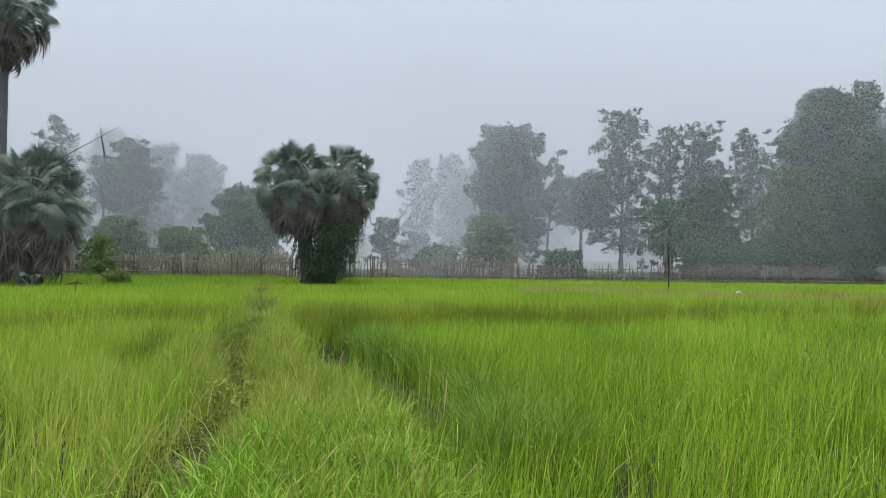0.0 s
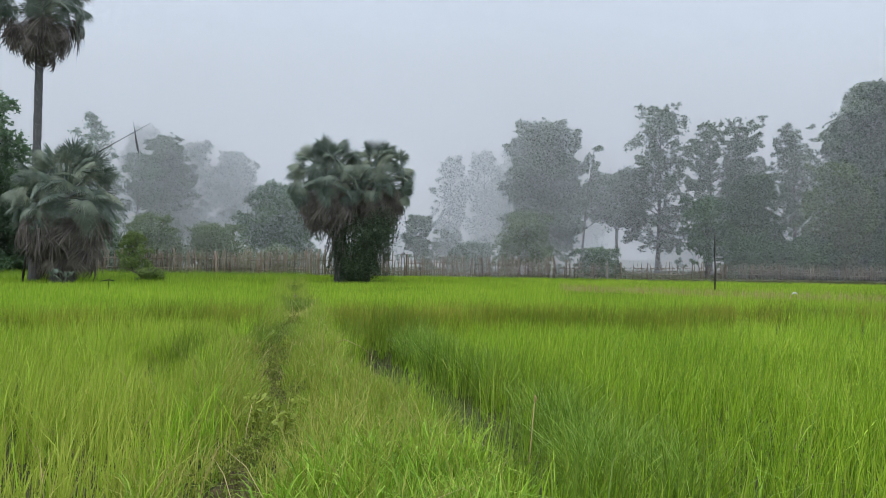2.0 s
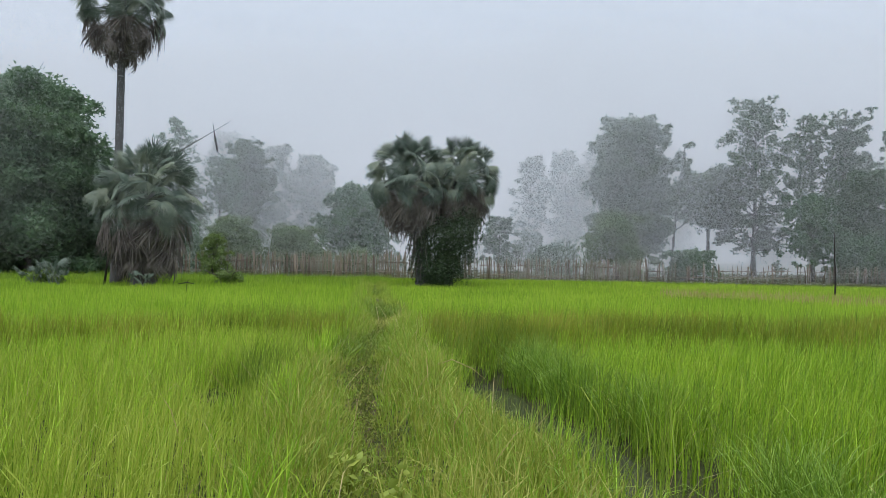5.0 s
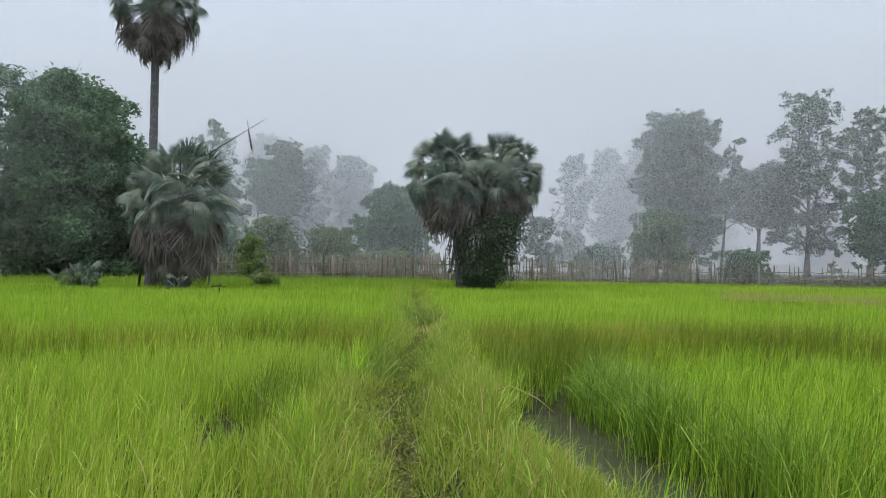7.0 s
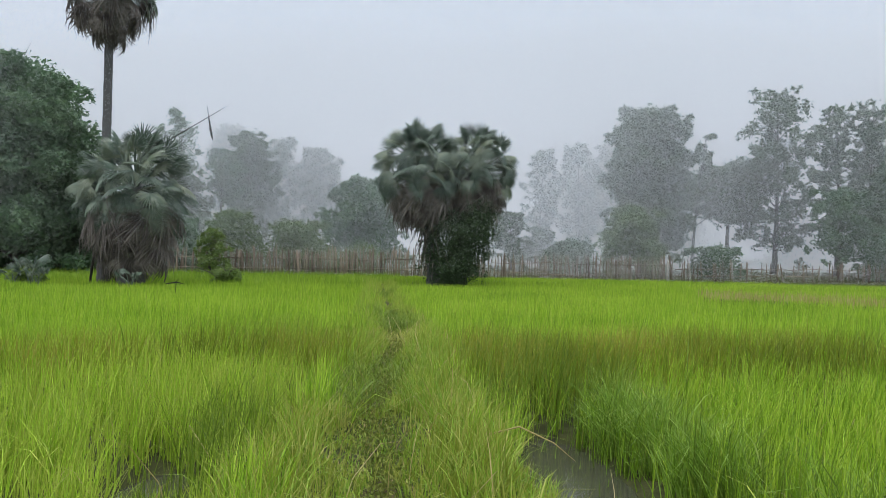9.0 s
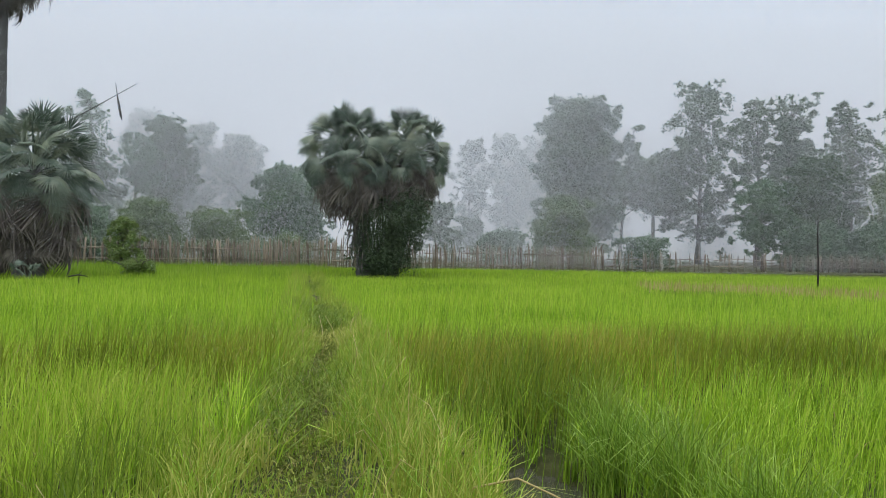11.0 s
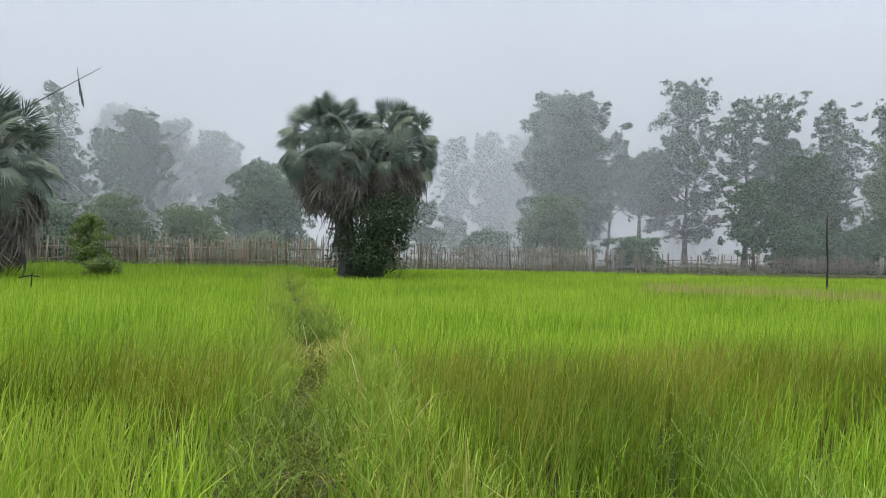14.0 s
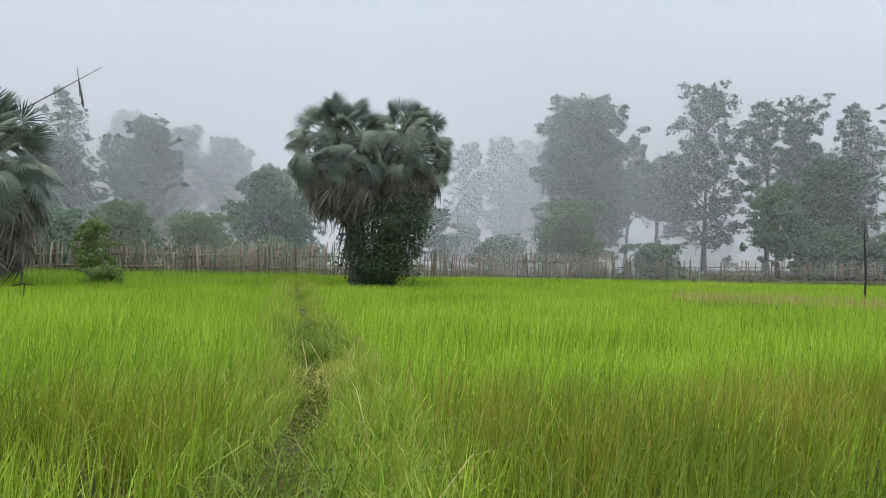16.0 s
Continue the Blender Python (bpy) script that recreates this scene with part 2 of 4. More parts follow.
class Acc:
    """Gathers triangles."""

    def __init__(self):
        self.v, self.f, self.n = [], [], 0

    def add(self, v, f):
        v, f = np.asarray(v, float), np.asarray(f, int)
        self.v.append(v)
        self.f.append(f + self.n)
        self.n += len(v)

    def tube(self, pts, radii, sides=6, cap=True):
        pts = np.asarray(pts, float)
        rings = []
        for i, p in enumerate(pts):
            d = pts[min(i + 1, len(pts) - 1)] - pts[max(i - 1, 0)]
            d /= np.linalg.norm(d) + 1e-9
            a = np.cross(d, (0.3, 0.9, 0.1) if abs(d[2]) > 0.8 else (0, 0, 1))
            a /= np.linalg.norm(a)
            b = np.cross(d, a)
            ang = np.arange(sides) * 2 * math.pi / sides
            rings.append(p + radii[i] * (np.outer(np.cos(ang), a) + np.outer(np.sin(ang), b)))
        v = np.concatenate(rings)
        f = []
        for i in range(len(pts) - 1):
            for k in range(sides):
                p, q = i * sides + k, i * sides + (k + 1) % sides
                f += [(p, q, q + sides), (p, q + sides, p + sides)]
        if cap:
            for base, flip in ((0, True), ((len(pts) - 1) * sides, False)):
                for k in range(1, sides - 1):
                    t = (base, base + k, base + k + 1)
                    f.append(t[::-1] if flip else t)
        self.add(v, f)

    def mesh(self, name, mat, smooth=False):
        return mesh_np(name, np.concatenate(self.v), np.concatenate(self.f), mat, smooth)


def leaf_cloud(points, size, rs, flat=0.6, fine=False):
    """Small leaves, folded along the midrib or plain slips, at the points given."""
    n = len(points)
    az = rs.uniform(0, 2 * math.pi, n)
    el = rs.normal(0.0, flat, n)
    d = np.stack([np.cos(az) * np.cos(el), np.sin(az) * np.cos(el), np.sin(el)], 1)
    r = rs.normal(size=(n, 3))
    s = np.cross(d, r)
    s /= np.linalg.norm(s, axis=1, keepdims=True) + 1e-9
    u = np.cross(d, s)
    L = size * rs.uniform(0.6, 1.3, n)[:, None]
    w = L * 0.36
    a = points
    tip = points + d * L
    m = points + d * L * 0.45
    if fine:
        v = np.stack([a - s * w * 0.8, a + s * w * 0.8, tip + u * w * 0.3], 1).reshape(-1, 3)
        return v, np.arange(3 * n).reshape(-1, 3)
    v = np.stack([a, m + s * w + u * w * 0.35, tip, m - s * w + u * w * 0.35], 1).reshape(-1, 3)
    i = np.arange(n)[:, None] * 4
    f = np.concatenate([i + np.array([[0, 1, 2]]), i + np.array([[0, 2, 3]])])
    return v, f


# ---------------------------------------------------------------- plan of the field
TRACK_Y = [-4, 0, 4.5, 7.6, 9.4, 10.7, 13.4, 14.8, 17.7, 20.5, 24, 31, 39, 60]
TRACK_X = [-1.0, -1.2, -1.45, -1.75, -2.24, -2.47, -2.9, -2.98, -3.35, -3.85, -4.5, -5.8, -7.2, -11]
LEFT_Y = [-4, 4.0, 7.4, 9, 12.7, 14, 18, 24, 39, 60]
LEFT_X = [-1.7, -1.85, -2.45, -2.95, -3.35, -3.55, -4.1, -5.2, -7.8, -12]
RIGHT_Y = [-4, 4, 7.8, 10.35, 13, 16.6, 24, 39, 60]
RIGHT_X = [0.6, 0.1, -0.66, -1.5, -1.95, -2.5, -4.0, -6.7, -10.5]


def track(y):
    return np.interp(y, TRACK_Y, TRACK_X)


def bare(y):
    """Half the width of bare ground along the footpath, which comes and goes."""
    return np.clip(0.05 + 0.07 * np.sin(y * 1.55 + 0.6) + 0.04 * np.sin(y * 4.3), 0.0, 0.16) * np.interp(y, [18, 24], [1.0, 0.75]) + 0.13 * np.exp(-(((y - 15.2) / 1.7) ** 2)) + 0.06 * np.exp(-(((y - 21.5) / 1.6) ** 2))


def left_edge(y):
    return np.interp(y, LEFT_Y, LEFT_X)


def right_edge(y):
    return np.interp(y, RIGHT_Y, RIGHT_X)


def ditch(x, y):
    """How far a place is inside the open water beside the bund (0 to 1)."""
    c = np.interp(y, [5.0, 6.0, 8.3, 9.4, 10.2, 11, 12.3, 13.0], [0.25, 0.15, -0.25, -0.75, -1.05, -1.08, -1.28, -1.4])
    w = np.interp(y, [4.8, 5.6, 8, 9.4, 10.8, 11.4, 11.8], [0.0, 0.24, 0.28, 0.48, 0.40, 0.20, 0.0])
    a = np.clip(1.25 - np.abs(x - c) / np.maximum(w, 1e-3), 0, 1) * (w > 0.02)
    b = np.clip(1.3 - np.hypot((x + 3.8) / 0.20, (y - 9.8) / 0.5), 0, 1)
    return np.maximum(a, b)


def cross_bund(x, y):
    """The low bank that crosses the field, grown with riper grass (0 to 1)."""
    c = np.interp(x, [-30, -12, -5, -3, -1, 3, 6, 14, 40], [11.0, 12.0, 13.2, 13.7, 13.9, 14.0, 15.6, 18.5, 26])
    w = np.interp(x, [-30, -4, -2, 3, 8, 40], [0.7, 0.8, 1.3, 1.0, 0.7, 0.6])
    c = c + 0.45 * np.sin(x * 1.1) + 0.25 * np.sin(x * 2.7 + 1)
    return np.clip(1.4 - np.abs(y - c) / w, 0, 1) * np.interp(x, [-7, -3], [0.75, 1.0])


def far_bund(x, y):
    c = np.interp(x, [5, 7.2, 11.8, 16.4, 40], [31, 29.8, 26.0, 24.3, 20])
    return np.clip(1.4 - np.abs(y - c) / 0.8, 0, 1) * (x > 5)


def height_at(x, y):
    """The ground: flooded mud, with the bund, its trodden groove and the low banks."""
    x, y = np.asarray(x, float), np.asarray(y, float)
    l, r, t = left_edge(y), right_edge(y), track(y)
    inside = np.clip(np.minimum(x - l, r - x) / 0.35 + 0.4, 0, 1)
    bank = 0.20 * inside * inside * (3 - 2 * inside)
    groove = 0.07 * np.clip(1 - np.abs(x - t) / 0.28, 0, 1) * (y < 42)
    z = bank - groove
    z = np.maximum(z, 0.14 * cross_bund(x, y)) - 0.0 * y
    z = np.maximum(z, 0.2 * far_bund(x, y))
    edge = np.clip((y - np.interp(x, [-40, -10, 0, 10, 40], [31, 36, 40, 44, 48])) / 3, 0, 1)
    z = np.maximum(z, 0.16 * edge)
    z = z - 0.2 * ditch(x, y)
    return z + 0.015 * np.sin(x * 5.1 + 1.3 * np.sin(y * 3.3)) * np.sin(y * 4.3)


# ground: one sheet out to the skyline, finer near the walk
xs = np.concatenate([[-2000, -600, -200, -90, -60], np.arange(-40, -8, 1.0), np.arange(-8, 6, 0.12), np.arange(6, 46, 1.0), [60, 90, 200, 600, 2000]])
ys = np.concatenate([[-800, -200, -60, -20, -10, -5], np.arange(-2, 20, 0.2), np.arange(20, 60, 1.0), [75, 100, 150, 300, 800, 2500]])
gx, gy = np.meshgrid(xs, ys)
gz = height_at(gx, gy)
gv = np.stack([gx, gy, gz], -1).reshape(-1, 3)
ii = (np.arange(len(ys) - 1)[:, None] * len(xs) + np.arange(len(xs) - 1)[None, :]).ravel()[:, None]
gf = ii + np.array([[0, 1, len(xs) + 1, len(xs)]])
ground_me = mesh_np("ground", gv, gf, EARTH, smooth=True)
ground = tagged(new("ground", ground_me), "dark wet paddy soil under the rice", "ground", kind="structure")

# trodden strip of bare mud along the bund
py_ = np.arange(-1, 40, 0.25)
pv, pf = [], []
for k, yy in enumerate(py_):
    wob = 0.05 * math.sin(yy * 2.1) + 0.04 * math.sin(yy * 5.3)
    wid = max(0.02, float(bare(yy)))
    for o in (-1, 0, 1):
        xx = float(track(yy)) + wob + o * wid
        pv.append((xx, yy, float(height_at(xx, yy)) + 0.012))
for k in range(len(py_) - 1):
    for o in (0, 1):
        a = k * 3 + o
        pf.append((a, a + 1, a + 4, a + 3))
path_me = mesh_np("footpath", np.array(pv), np.array(pf), MUD, smooth=True)
tagged(new("footpath", path_me), "narrow muddy footpath trodden along the grassy bund", "path", kind="structure")

# water standing in the ditch and between the rice
wv = np.array([(-60, -20, -0.055), (60, -20, -0.055), (60, 34, -0.055), (-60, 34, -0.055)], float)
water_me = mesh_np("water", wv, np.array([(0, 1, 2, 3)]), WATER)
tagged(new("water", water_me), "still shallow water standing in the ditch beside the bund", "water", kind="structure")


# ---------------------------------------------------------------- grass and rice
def blades(x, y, h, w, lean, sway, rs, levels=3):
    """Narrow arching blades, wind bent towards +x by sway."""
    n = len(x)
    z = height_at(x, y) - 0.02
    az = rs.uniform(0, 2 * math.pi, n)
    dx = np.cos(az) * lean + sway
    dy = np.sin(az) * lean
    fa = rs.uniform(0, math.pi, n)
    sx, sy = np.cos(fa) * w / 2, np.sin(fa) * w / 2
    rows = []
    for k in range(levels):
        t = k / levels
        ww = 1.0 - 0.55 * t
        px, py, pz = x + dx * h * t ** 1.8, y + dy * h * t ** 1.8, z + h * (t - 0.12 * t * t)
        rows.append(np.stack([px - sx * ww, py - sy * ww, pz], 1))
        rows.append(np.stack([px + sx * ww, py + sy * ww, pz], 1))
    rows.append(np.stack([x + dx * h, y + dy * h, z + h * (0.9 - 0.35 * np.minimum(1, np.hypot(dx, dy)) ** 2)], 1))
    m = 2 * levels + 1
    v = np.stack(rows, 1).reshape(-1, 3)
    pat = []
    for k in range(levels - 1):
        a = 2 * k
        pat += [(a, a + 1, a + 3), (a, a + 3, a + 2)]
    pat.append((m - 3, m - 2, m - 1))
    f = (np.arange(n)[:, None, None] * m + np.array(pat)[None]).reshape(-1, 3)
    return v, f


def scatter(n, x0, x1, y0, y1, rs):
    return rs.uniform(x0, x1, n), rs.uniform(y0, y1, n)


def lump(x, y, s, seed):
    """Slow unevenness over the field, about 0 to 1."""
    a = np.sin(x * s + seed) * np.cos(y * s * 1.3 + seed * 2.1) + np.sin((x * 0.7 + y) * s * 1.9 + seed * 0.7) * 0.6
    return np.clip(0.5 + 0.35 * a, 0, 1)


def trodden(x, y):
    """Patches beside the footpath where the grass is trodden flat."""
    return (np.hypot((x + 2.95) / 0.5, (y - 12.4) / 1.25) < 1) | (np.hypot((x + 2.45) / 0.3, (y - 10.4) / 0.9) < 1)


stands = {}


def grow(key, v, f):
    stands.setdefault(key, Acc()).add(v, f)


def clumped(x, y, rs, spread, every):
    """Draw points together into tufts."""
    c = rs.integers(0, max(1, len(x) // every), len(x))
    return x[c] + rs.normal(0, spread, len(x)), y[c] + rs.normal(0, spread, len(x))


rs = np.random.default_rng(3)
for band, (n, x0, x1, y0, y1, levels, w0) in {
    "near": (172000, -9.0, 5.5, 1.8, 17.5, 3, 0.0085),
    "side": (110000, -17, 17, 4.0, 20.0, 2, 0.013),
    "far": (520000, -40, 48, 17.5, 47.0, 1, 0.021),
}.items():
    x, y = scatter(n, x0, x1, y0, y1, rs)
    if band == "near":
        keep = rs.random(n) < np.interp(y, [2, 6, 10], [0.6, 0.75, 1.0])
        x, y = x[keep], y[keep]
    if band == "side":
        keep = (x < -8.5) | (x > 5.0)
        keep &= np.abs(x + 1) < 0.75 * (y + 4)
        x, y = x[keep], y[keep]
    if band == "far":
        keep = (np.abs(x + 1) < 0.72 * (y + 3)) & (y < np.interp(x, [-40, -10, 0, 10, 40], [44, 46, 47, 49, 55]))
        x, y = x[keep], y[keep]
    cx, cy = clumped(x, y, rs, 0.045, 18)
    if band != "far":
        use = rs.random(len(x)) < 0.88
        x, y = np.where(use, cx, x), np.where(use, cy, y)
    n = len(x)
    rag = 0.16 * np.sin(y * 2.3 + 1) + 0.12 * np.sin(y * 5.9) + rs.normal(0, 0.14, n)
    bund = (x > left_edge(y) + rag) & (x < right_edge(y) + 0.6 * rag) & (y < 40)
    off_track = np.abs(x - track(y) - 0.05 * np.sin(y * 2.1))
    near_track = off_track < bare(y) + rs.normal(0, 0.03, n)
    wet_here = ditch(x, y) > 0.3
    cb = cross_bund(x, y)
    fb = far_bund(x, y)
    ripe = (cb > rs.uniform(0.1, 1.25, n)) & ~bund
    straw = (fb > rs.uniform(0.1, 0.9, n)) & ~bund
    margin = np.minimum(np.abs(x - left_edge(y)), np.abs(x - right_edge(y)))
    tuft = (np.hypot((x + 1.0) / 0.7, (y - 12.6) / 0.9) < 1) | (np.hypot((x + 3.35) / 0.5, (y - 9.9) / 0.9) < 1)
    sedge = ~bund & ~ripe & (y > 4) & (y < 15) & ((tuft & (rs.random(n) < 0.6)) | ((x > right_edge(y)) & (margin < 1.3) & (rs.random(n) < 0.35)))
    yellow = ~bund & ~ripe & ~straw & ~sedge & (x < left_edge(y)) & (rs.random(n) < np.clip(0.9 - 0.06 * (left_edge(y) - x) - 0.05 * np.maximum(y - 6, 0), 0.10, 0.9))
    yellow |= ~bund & ~ripe & ~straw & ~sedge & (x > right_edge(y)) & (rs.random(n) < 0.12)
    alive = ~(wet_here & (rs.random(n) < 0.9)) & ~(bund & near_track & (rs.random(n) < 0.88))
    lean = np.where(rs.random(n) < 0.3, rs.gamma(2.2, 0.17, n), rs.gamma(1.7, 0.08, n))
    hl = lump(x, y, 0.8, 1.7)
    h = (0.50 + 0.14 * hl) * rs.uniform(0.65, 1.15, n)
    h = h * np.interp(y, [0, 18, 30, 40, 60], [1, 0.98, 0.72, 0.5, 0.4])
    h = np.where(bund, rs.uniform(0.16, 0.46, n) * np.interp(off_track, [0.08, 0.6], [0.3, 1.0]), h)
    h = np.where(bund & trodden(x, y), h * 0.35, h)
    h = np.where(ripe, rs.uniform(0.45, 0.76, n), h)
    h = np.where(sedge, rs.uniform(0.5, 0.80, n), h)
    h = np.where(straw, rs.uniform(0.2, 0.5, n), h)
    before = (ditch(x, y + 0.6) > 0.25) | (ditch(x, y + 1.2) > 0.25) | (ditch(x - 0.1, y + 1.8) > 0.4)
    h = np.where(before & (y > 7.5) & (x > -2.5), h * 0.42, h)
    gap = np.abs((x + 3.8) * 0.87 + (y - 9.8) * 0.49) < 0.2
    h = np.where(gap & (y > 8.6) & (y < 9.8) & (x < -2.9), h * 0.4, h)
    lean = np.where(bund, lean * 1.7, lean)
    sway = np.where(bund, 0.02, 0.05) + 0.05 * lump(x, y, 0.5, 4.0)
    wide = w0 * rs.uniform(0.55, 1.35, n)
    green = bund & (rs.random(n) < np.interp(y, [3, 9, 14, 20], [0.25, 0.35, 0.6, 0.4]))
    yellow |= bund & ~green & (y > 12) & (rs.random(n) < 0.6)
    bund = bund & ~yellow
    rice = alive & ~bund & ~ripe & ~straw & ~sedge & ~yellow
    deep = rice & (x > right_edge(y)) & (y < 13.5) & (rs.random(n) < np.interp(y, [4, 9, 13.5], [0.75, 0.6, 0.25]))
    kinds = {"rice": rice & ~deep, "deep": deep, "yellow": alive & yellow, "bund": alive & bund & ~green, "short": alive & green, "ripe": alive & ripe, "straw": alive & straw & ~ripe, "sedge": alive & sedge}
    for key, k in kinds.items():
        if k.any():
            grow(key, *blades(x[k], y[k], h[k], wide[k], lean[k], sway[k], rs, levels))

# more wild grass where the bund passes nearest
y = rs.uniform(1.8, 16, 26000)
x = left_edge(y) + (right_edge(y) - left_edge(y)) * rs.uniform(-0.05, 1.05, len(y))
x, y = clumped(x, y, rs, 0.07, 13)
off_track = np.abs(x - track(y) - 0.05 * np.sin(y * 2.1))
k = (off_track > bare(y) * 0.8) & (ditch(x, y) < 0.3)
x, y, off_track = x[k], y[k], off_track[k]
n = len(x)
h = rs.uniform(0.18, 0.50, n) * np.interp(off_track, [0.08, 0.5], [0.35, 1.0])
h = np.where(trodden(x, y), h * 0.35, h)
h = np.where((y > 7.5) & ((ditch(x, y + 0.6) > 0.25) | (ditch(x, y + 1.2) > 0.25)), h * 0.5, h)
k = rs.random(n) < np.interp(y, [3, 9, 14, 20], [0.3, 0.35, 0.55, 0.5])
for key, m in (("short", k), ("bund", ~k)):
    grow(key, *blades(x[m], y[m], h[m], rs.uniform(0.005, 0.011, m.sum()), rs.gamma(2.2, 0.2, m.sum()), np.full(m.sum(), 0.03), rs, 3))

# wild grass along the far stretch of the bund
y = 16 + 24 * rs.random(15000) ** 1.3
x = left_edge(y) + (right_edge(y) - left_edge(y)) * rs.uniform(-0.08, 1.08, len(y))
k = np.abs(x - track(y)) > bare(y) * 0.7
x, y = x[k], y[k]
pick = rs.random(len(x))
low = np.interp(np.abs(x - track(y)), [0.1, 0.55], [0.35, 1.0])
for key, g in (("short", pick < 0.3), ("bund", (pick >= 0.3) & (pick < 0.6)), ("yellow", pick >= 0.6)):
    grow(key, *blades(x[g], y[g], rs.uniform(0.2, 0.45, g.sum()) * low[g], rs.uniform(0.008, 0.018, g.sum()), rs.gamma(2.2, 0.16, g.sum()), np.full(g.sum(), 0.03), rs, 2))

# a rank tuft lying across the path, and tall blades standing out of the low bank
x, y = rs.normal(-2.95, 0.3, 900), rs.normal(16.4, 0.6, 900)
grow("bund", *blades(x, y, rs.uniform(0.12, 0.3, 900), rs.uniform(0.006, 0.011, 900), rs.gamma(3, 0.28, 900), np.full(900, 0.05), rs, 3))
for cx, cy, sx, sy, k in ((-3.75, 19.4, 0.3, 0.45, 1000), (-3.3, 18.0, 0.2, 0.35, 600), (-4.35, 20.6, 0.2, 0.5, 450), (-5.4, 28.5, 0.2, 0.9, 350), (-2.75, 13.0, 0.25, 0.4, 450), (-2.95, 11.7, 0.2, 0.4, 300), (5.0, 16.6, 0.45, 0.35, 420), (8.6, 17.6, 0.5, 0.35, 420), (15.3, 26.1, 0.7, 0.4, 420)):
    x, y = rs.normal(cx, sx, k), rs.normal(cy, sy, k)
    grow("sedge", *blades(x, y, rs.uniform(0.15, 0.42, k) + (0.32 if cx > 0 else 0.0), rs.uniform(0.006, 0.012, k), rs.gamma(3, 0.1 if cx > 0 else 0.28, k), np.full(k, 0.04), rs, 3))
x = rs.uniform(-6, 6, 280)
y = 13.6 + 0.45 * np.sin(x * 1.1) + rs.normal(0, 0.7, 280)
k = (x < left_edge(y) - 0.2) | (x > right_edge(y) + 0.2)
grow("sedge", *blades(x[k], y[k], rs.uniform(0.7, 0.98, k.sum()), rs.uniform(0.009, 0.015, k.sum()), rs.gamma(2, 0.09, k.sum()), np.full(k.sum(), 0.05), rs, 3))

# sedge arching over the ditch from its outer margin, in clumps
cy = np.where(rs.random(44) < 0.4, rs.uniform(4.6, 6.8, 44), rs.uniform(8.6, 12.0, 44))
cx = np.interp(cy, [4.5, 6.0, 8.3, 9.4, 10.2, 11, 12.3], [0.62, 0.52, 0.16, -0.18, -0.55, -0.68, -0.95]) + rs.normal(0.16, 0.12, 44)
for x0, y0, k in zip(cx, cy, rs.integers(40, 110, 44)):
    x, y = rs.normal(x0, 0.07, k), rs.normal(y0, 0.09, k)
    grow("reed", *blades(x, y, rs.uniform(0.42, 0.74, k), rs.uniform(0.005, 0.010, k), rs.gamma(3, 0.16, k), np.full(k, -0.05), rs, 4))

# short blades and dead stalks trodden down along the footpath
y = rs.uniform(3.5, 24, 9000)
x = track(y) + 0.05 * np.sin(y * 2.1) + rs.normal(0, 0.18, len(y))
k = (np.abs(x - track(y) - 0.05 * np.sin(y * 2.1)) > bare(y) * 0.85) | (rs.random(len(y)) < 0.12)
x, y = x[k], y[k]
pick = rs.random(len(y))
for key, g, tall in (("short", pick < 0.45, 0.20), ("bund", (pick >= 0.45) & (pick < 0.85), 0.22), ("straw", pick >= 0.93, 0.2)):
    k = g.sum()
    grow(key, *blades(x[g], y[g], rs.uniform(0.05, tall, k), rs.uniform(0.005, 0.010, k), rs.gamma(3, 0.25, k), np.full(k, 0.02), rs, 2))

# the fresh tuft at the start of the walk
x, y = scatter(10000, -1.35, 0.55, 1.0, 5.6, rs)
k = (np.hypot((x + 0.40) / 0.95, (y - 3.4) / 2.0) < 1) & (np.abs(x - track(y)) > 0.15)
x, y = clumped(x[k], y[k], rs, 0.07, 14)
grow("fresh", *blades(x, y, rs.uniform(0.2, 0.45, len(x)), rs.uniform(0.009, 0.019, len(x)), rs.gamma(2.5, 0.2, len(x)), np.full(len(x), 0.03), rs, 3))

# straw-pale blades bent over here and there
y = rs.uniform(3, 17, 420)
x = track(y) + rs.normal(0, 2.6, len(y))
k = ditch(x, y) < 0.2
x, y = x[k], y[k]
grow("straw", *blades(x, y, rs.uniform(0.4, 0.7, len(x)), rs.uniform(0.004, 0.009, len(x)), rs.uniform(0.4, 1.0, len(x)), np.full(len(x), 0.05), rs, 3))

# grass and weeds along the field's edge below the palms
x, y = rs.uniform(-27, -7, 16000), rs.uniform(33.5, 45, 16000)
k = y > np.interp(x, [-40, -10, 0], [32.5, 36.5, 40])
grow("short", *blades(x[k], y[k], rs.uniform(0.25, 0.6, k.sum()), rs.uniform(0.02, 0.04, k.sum()), rs.gamma(2.2, 0.2, k.sum()), np.full(k.sum(), 0.03), rs, 1))

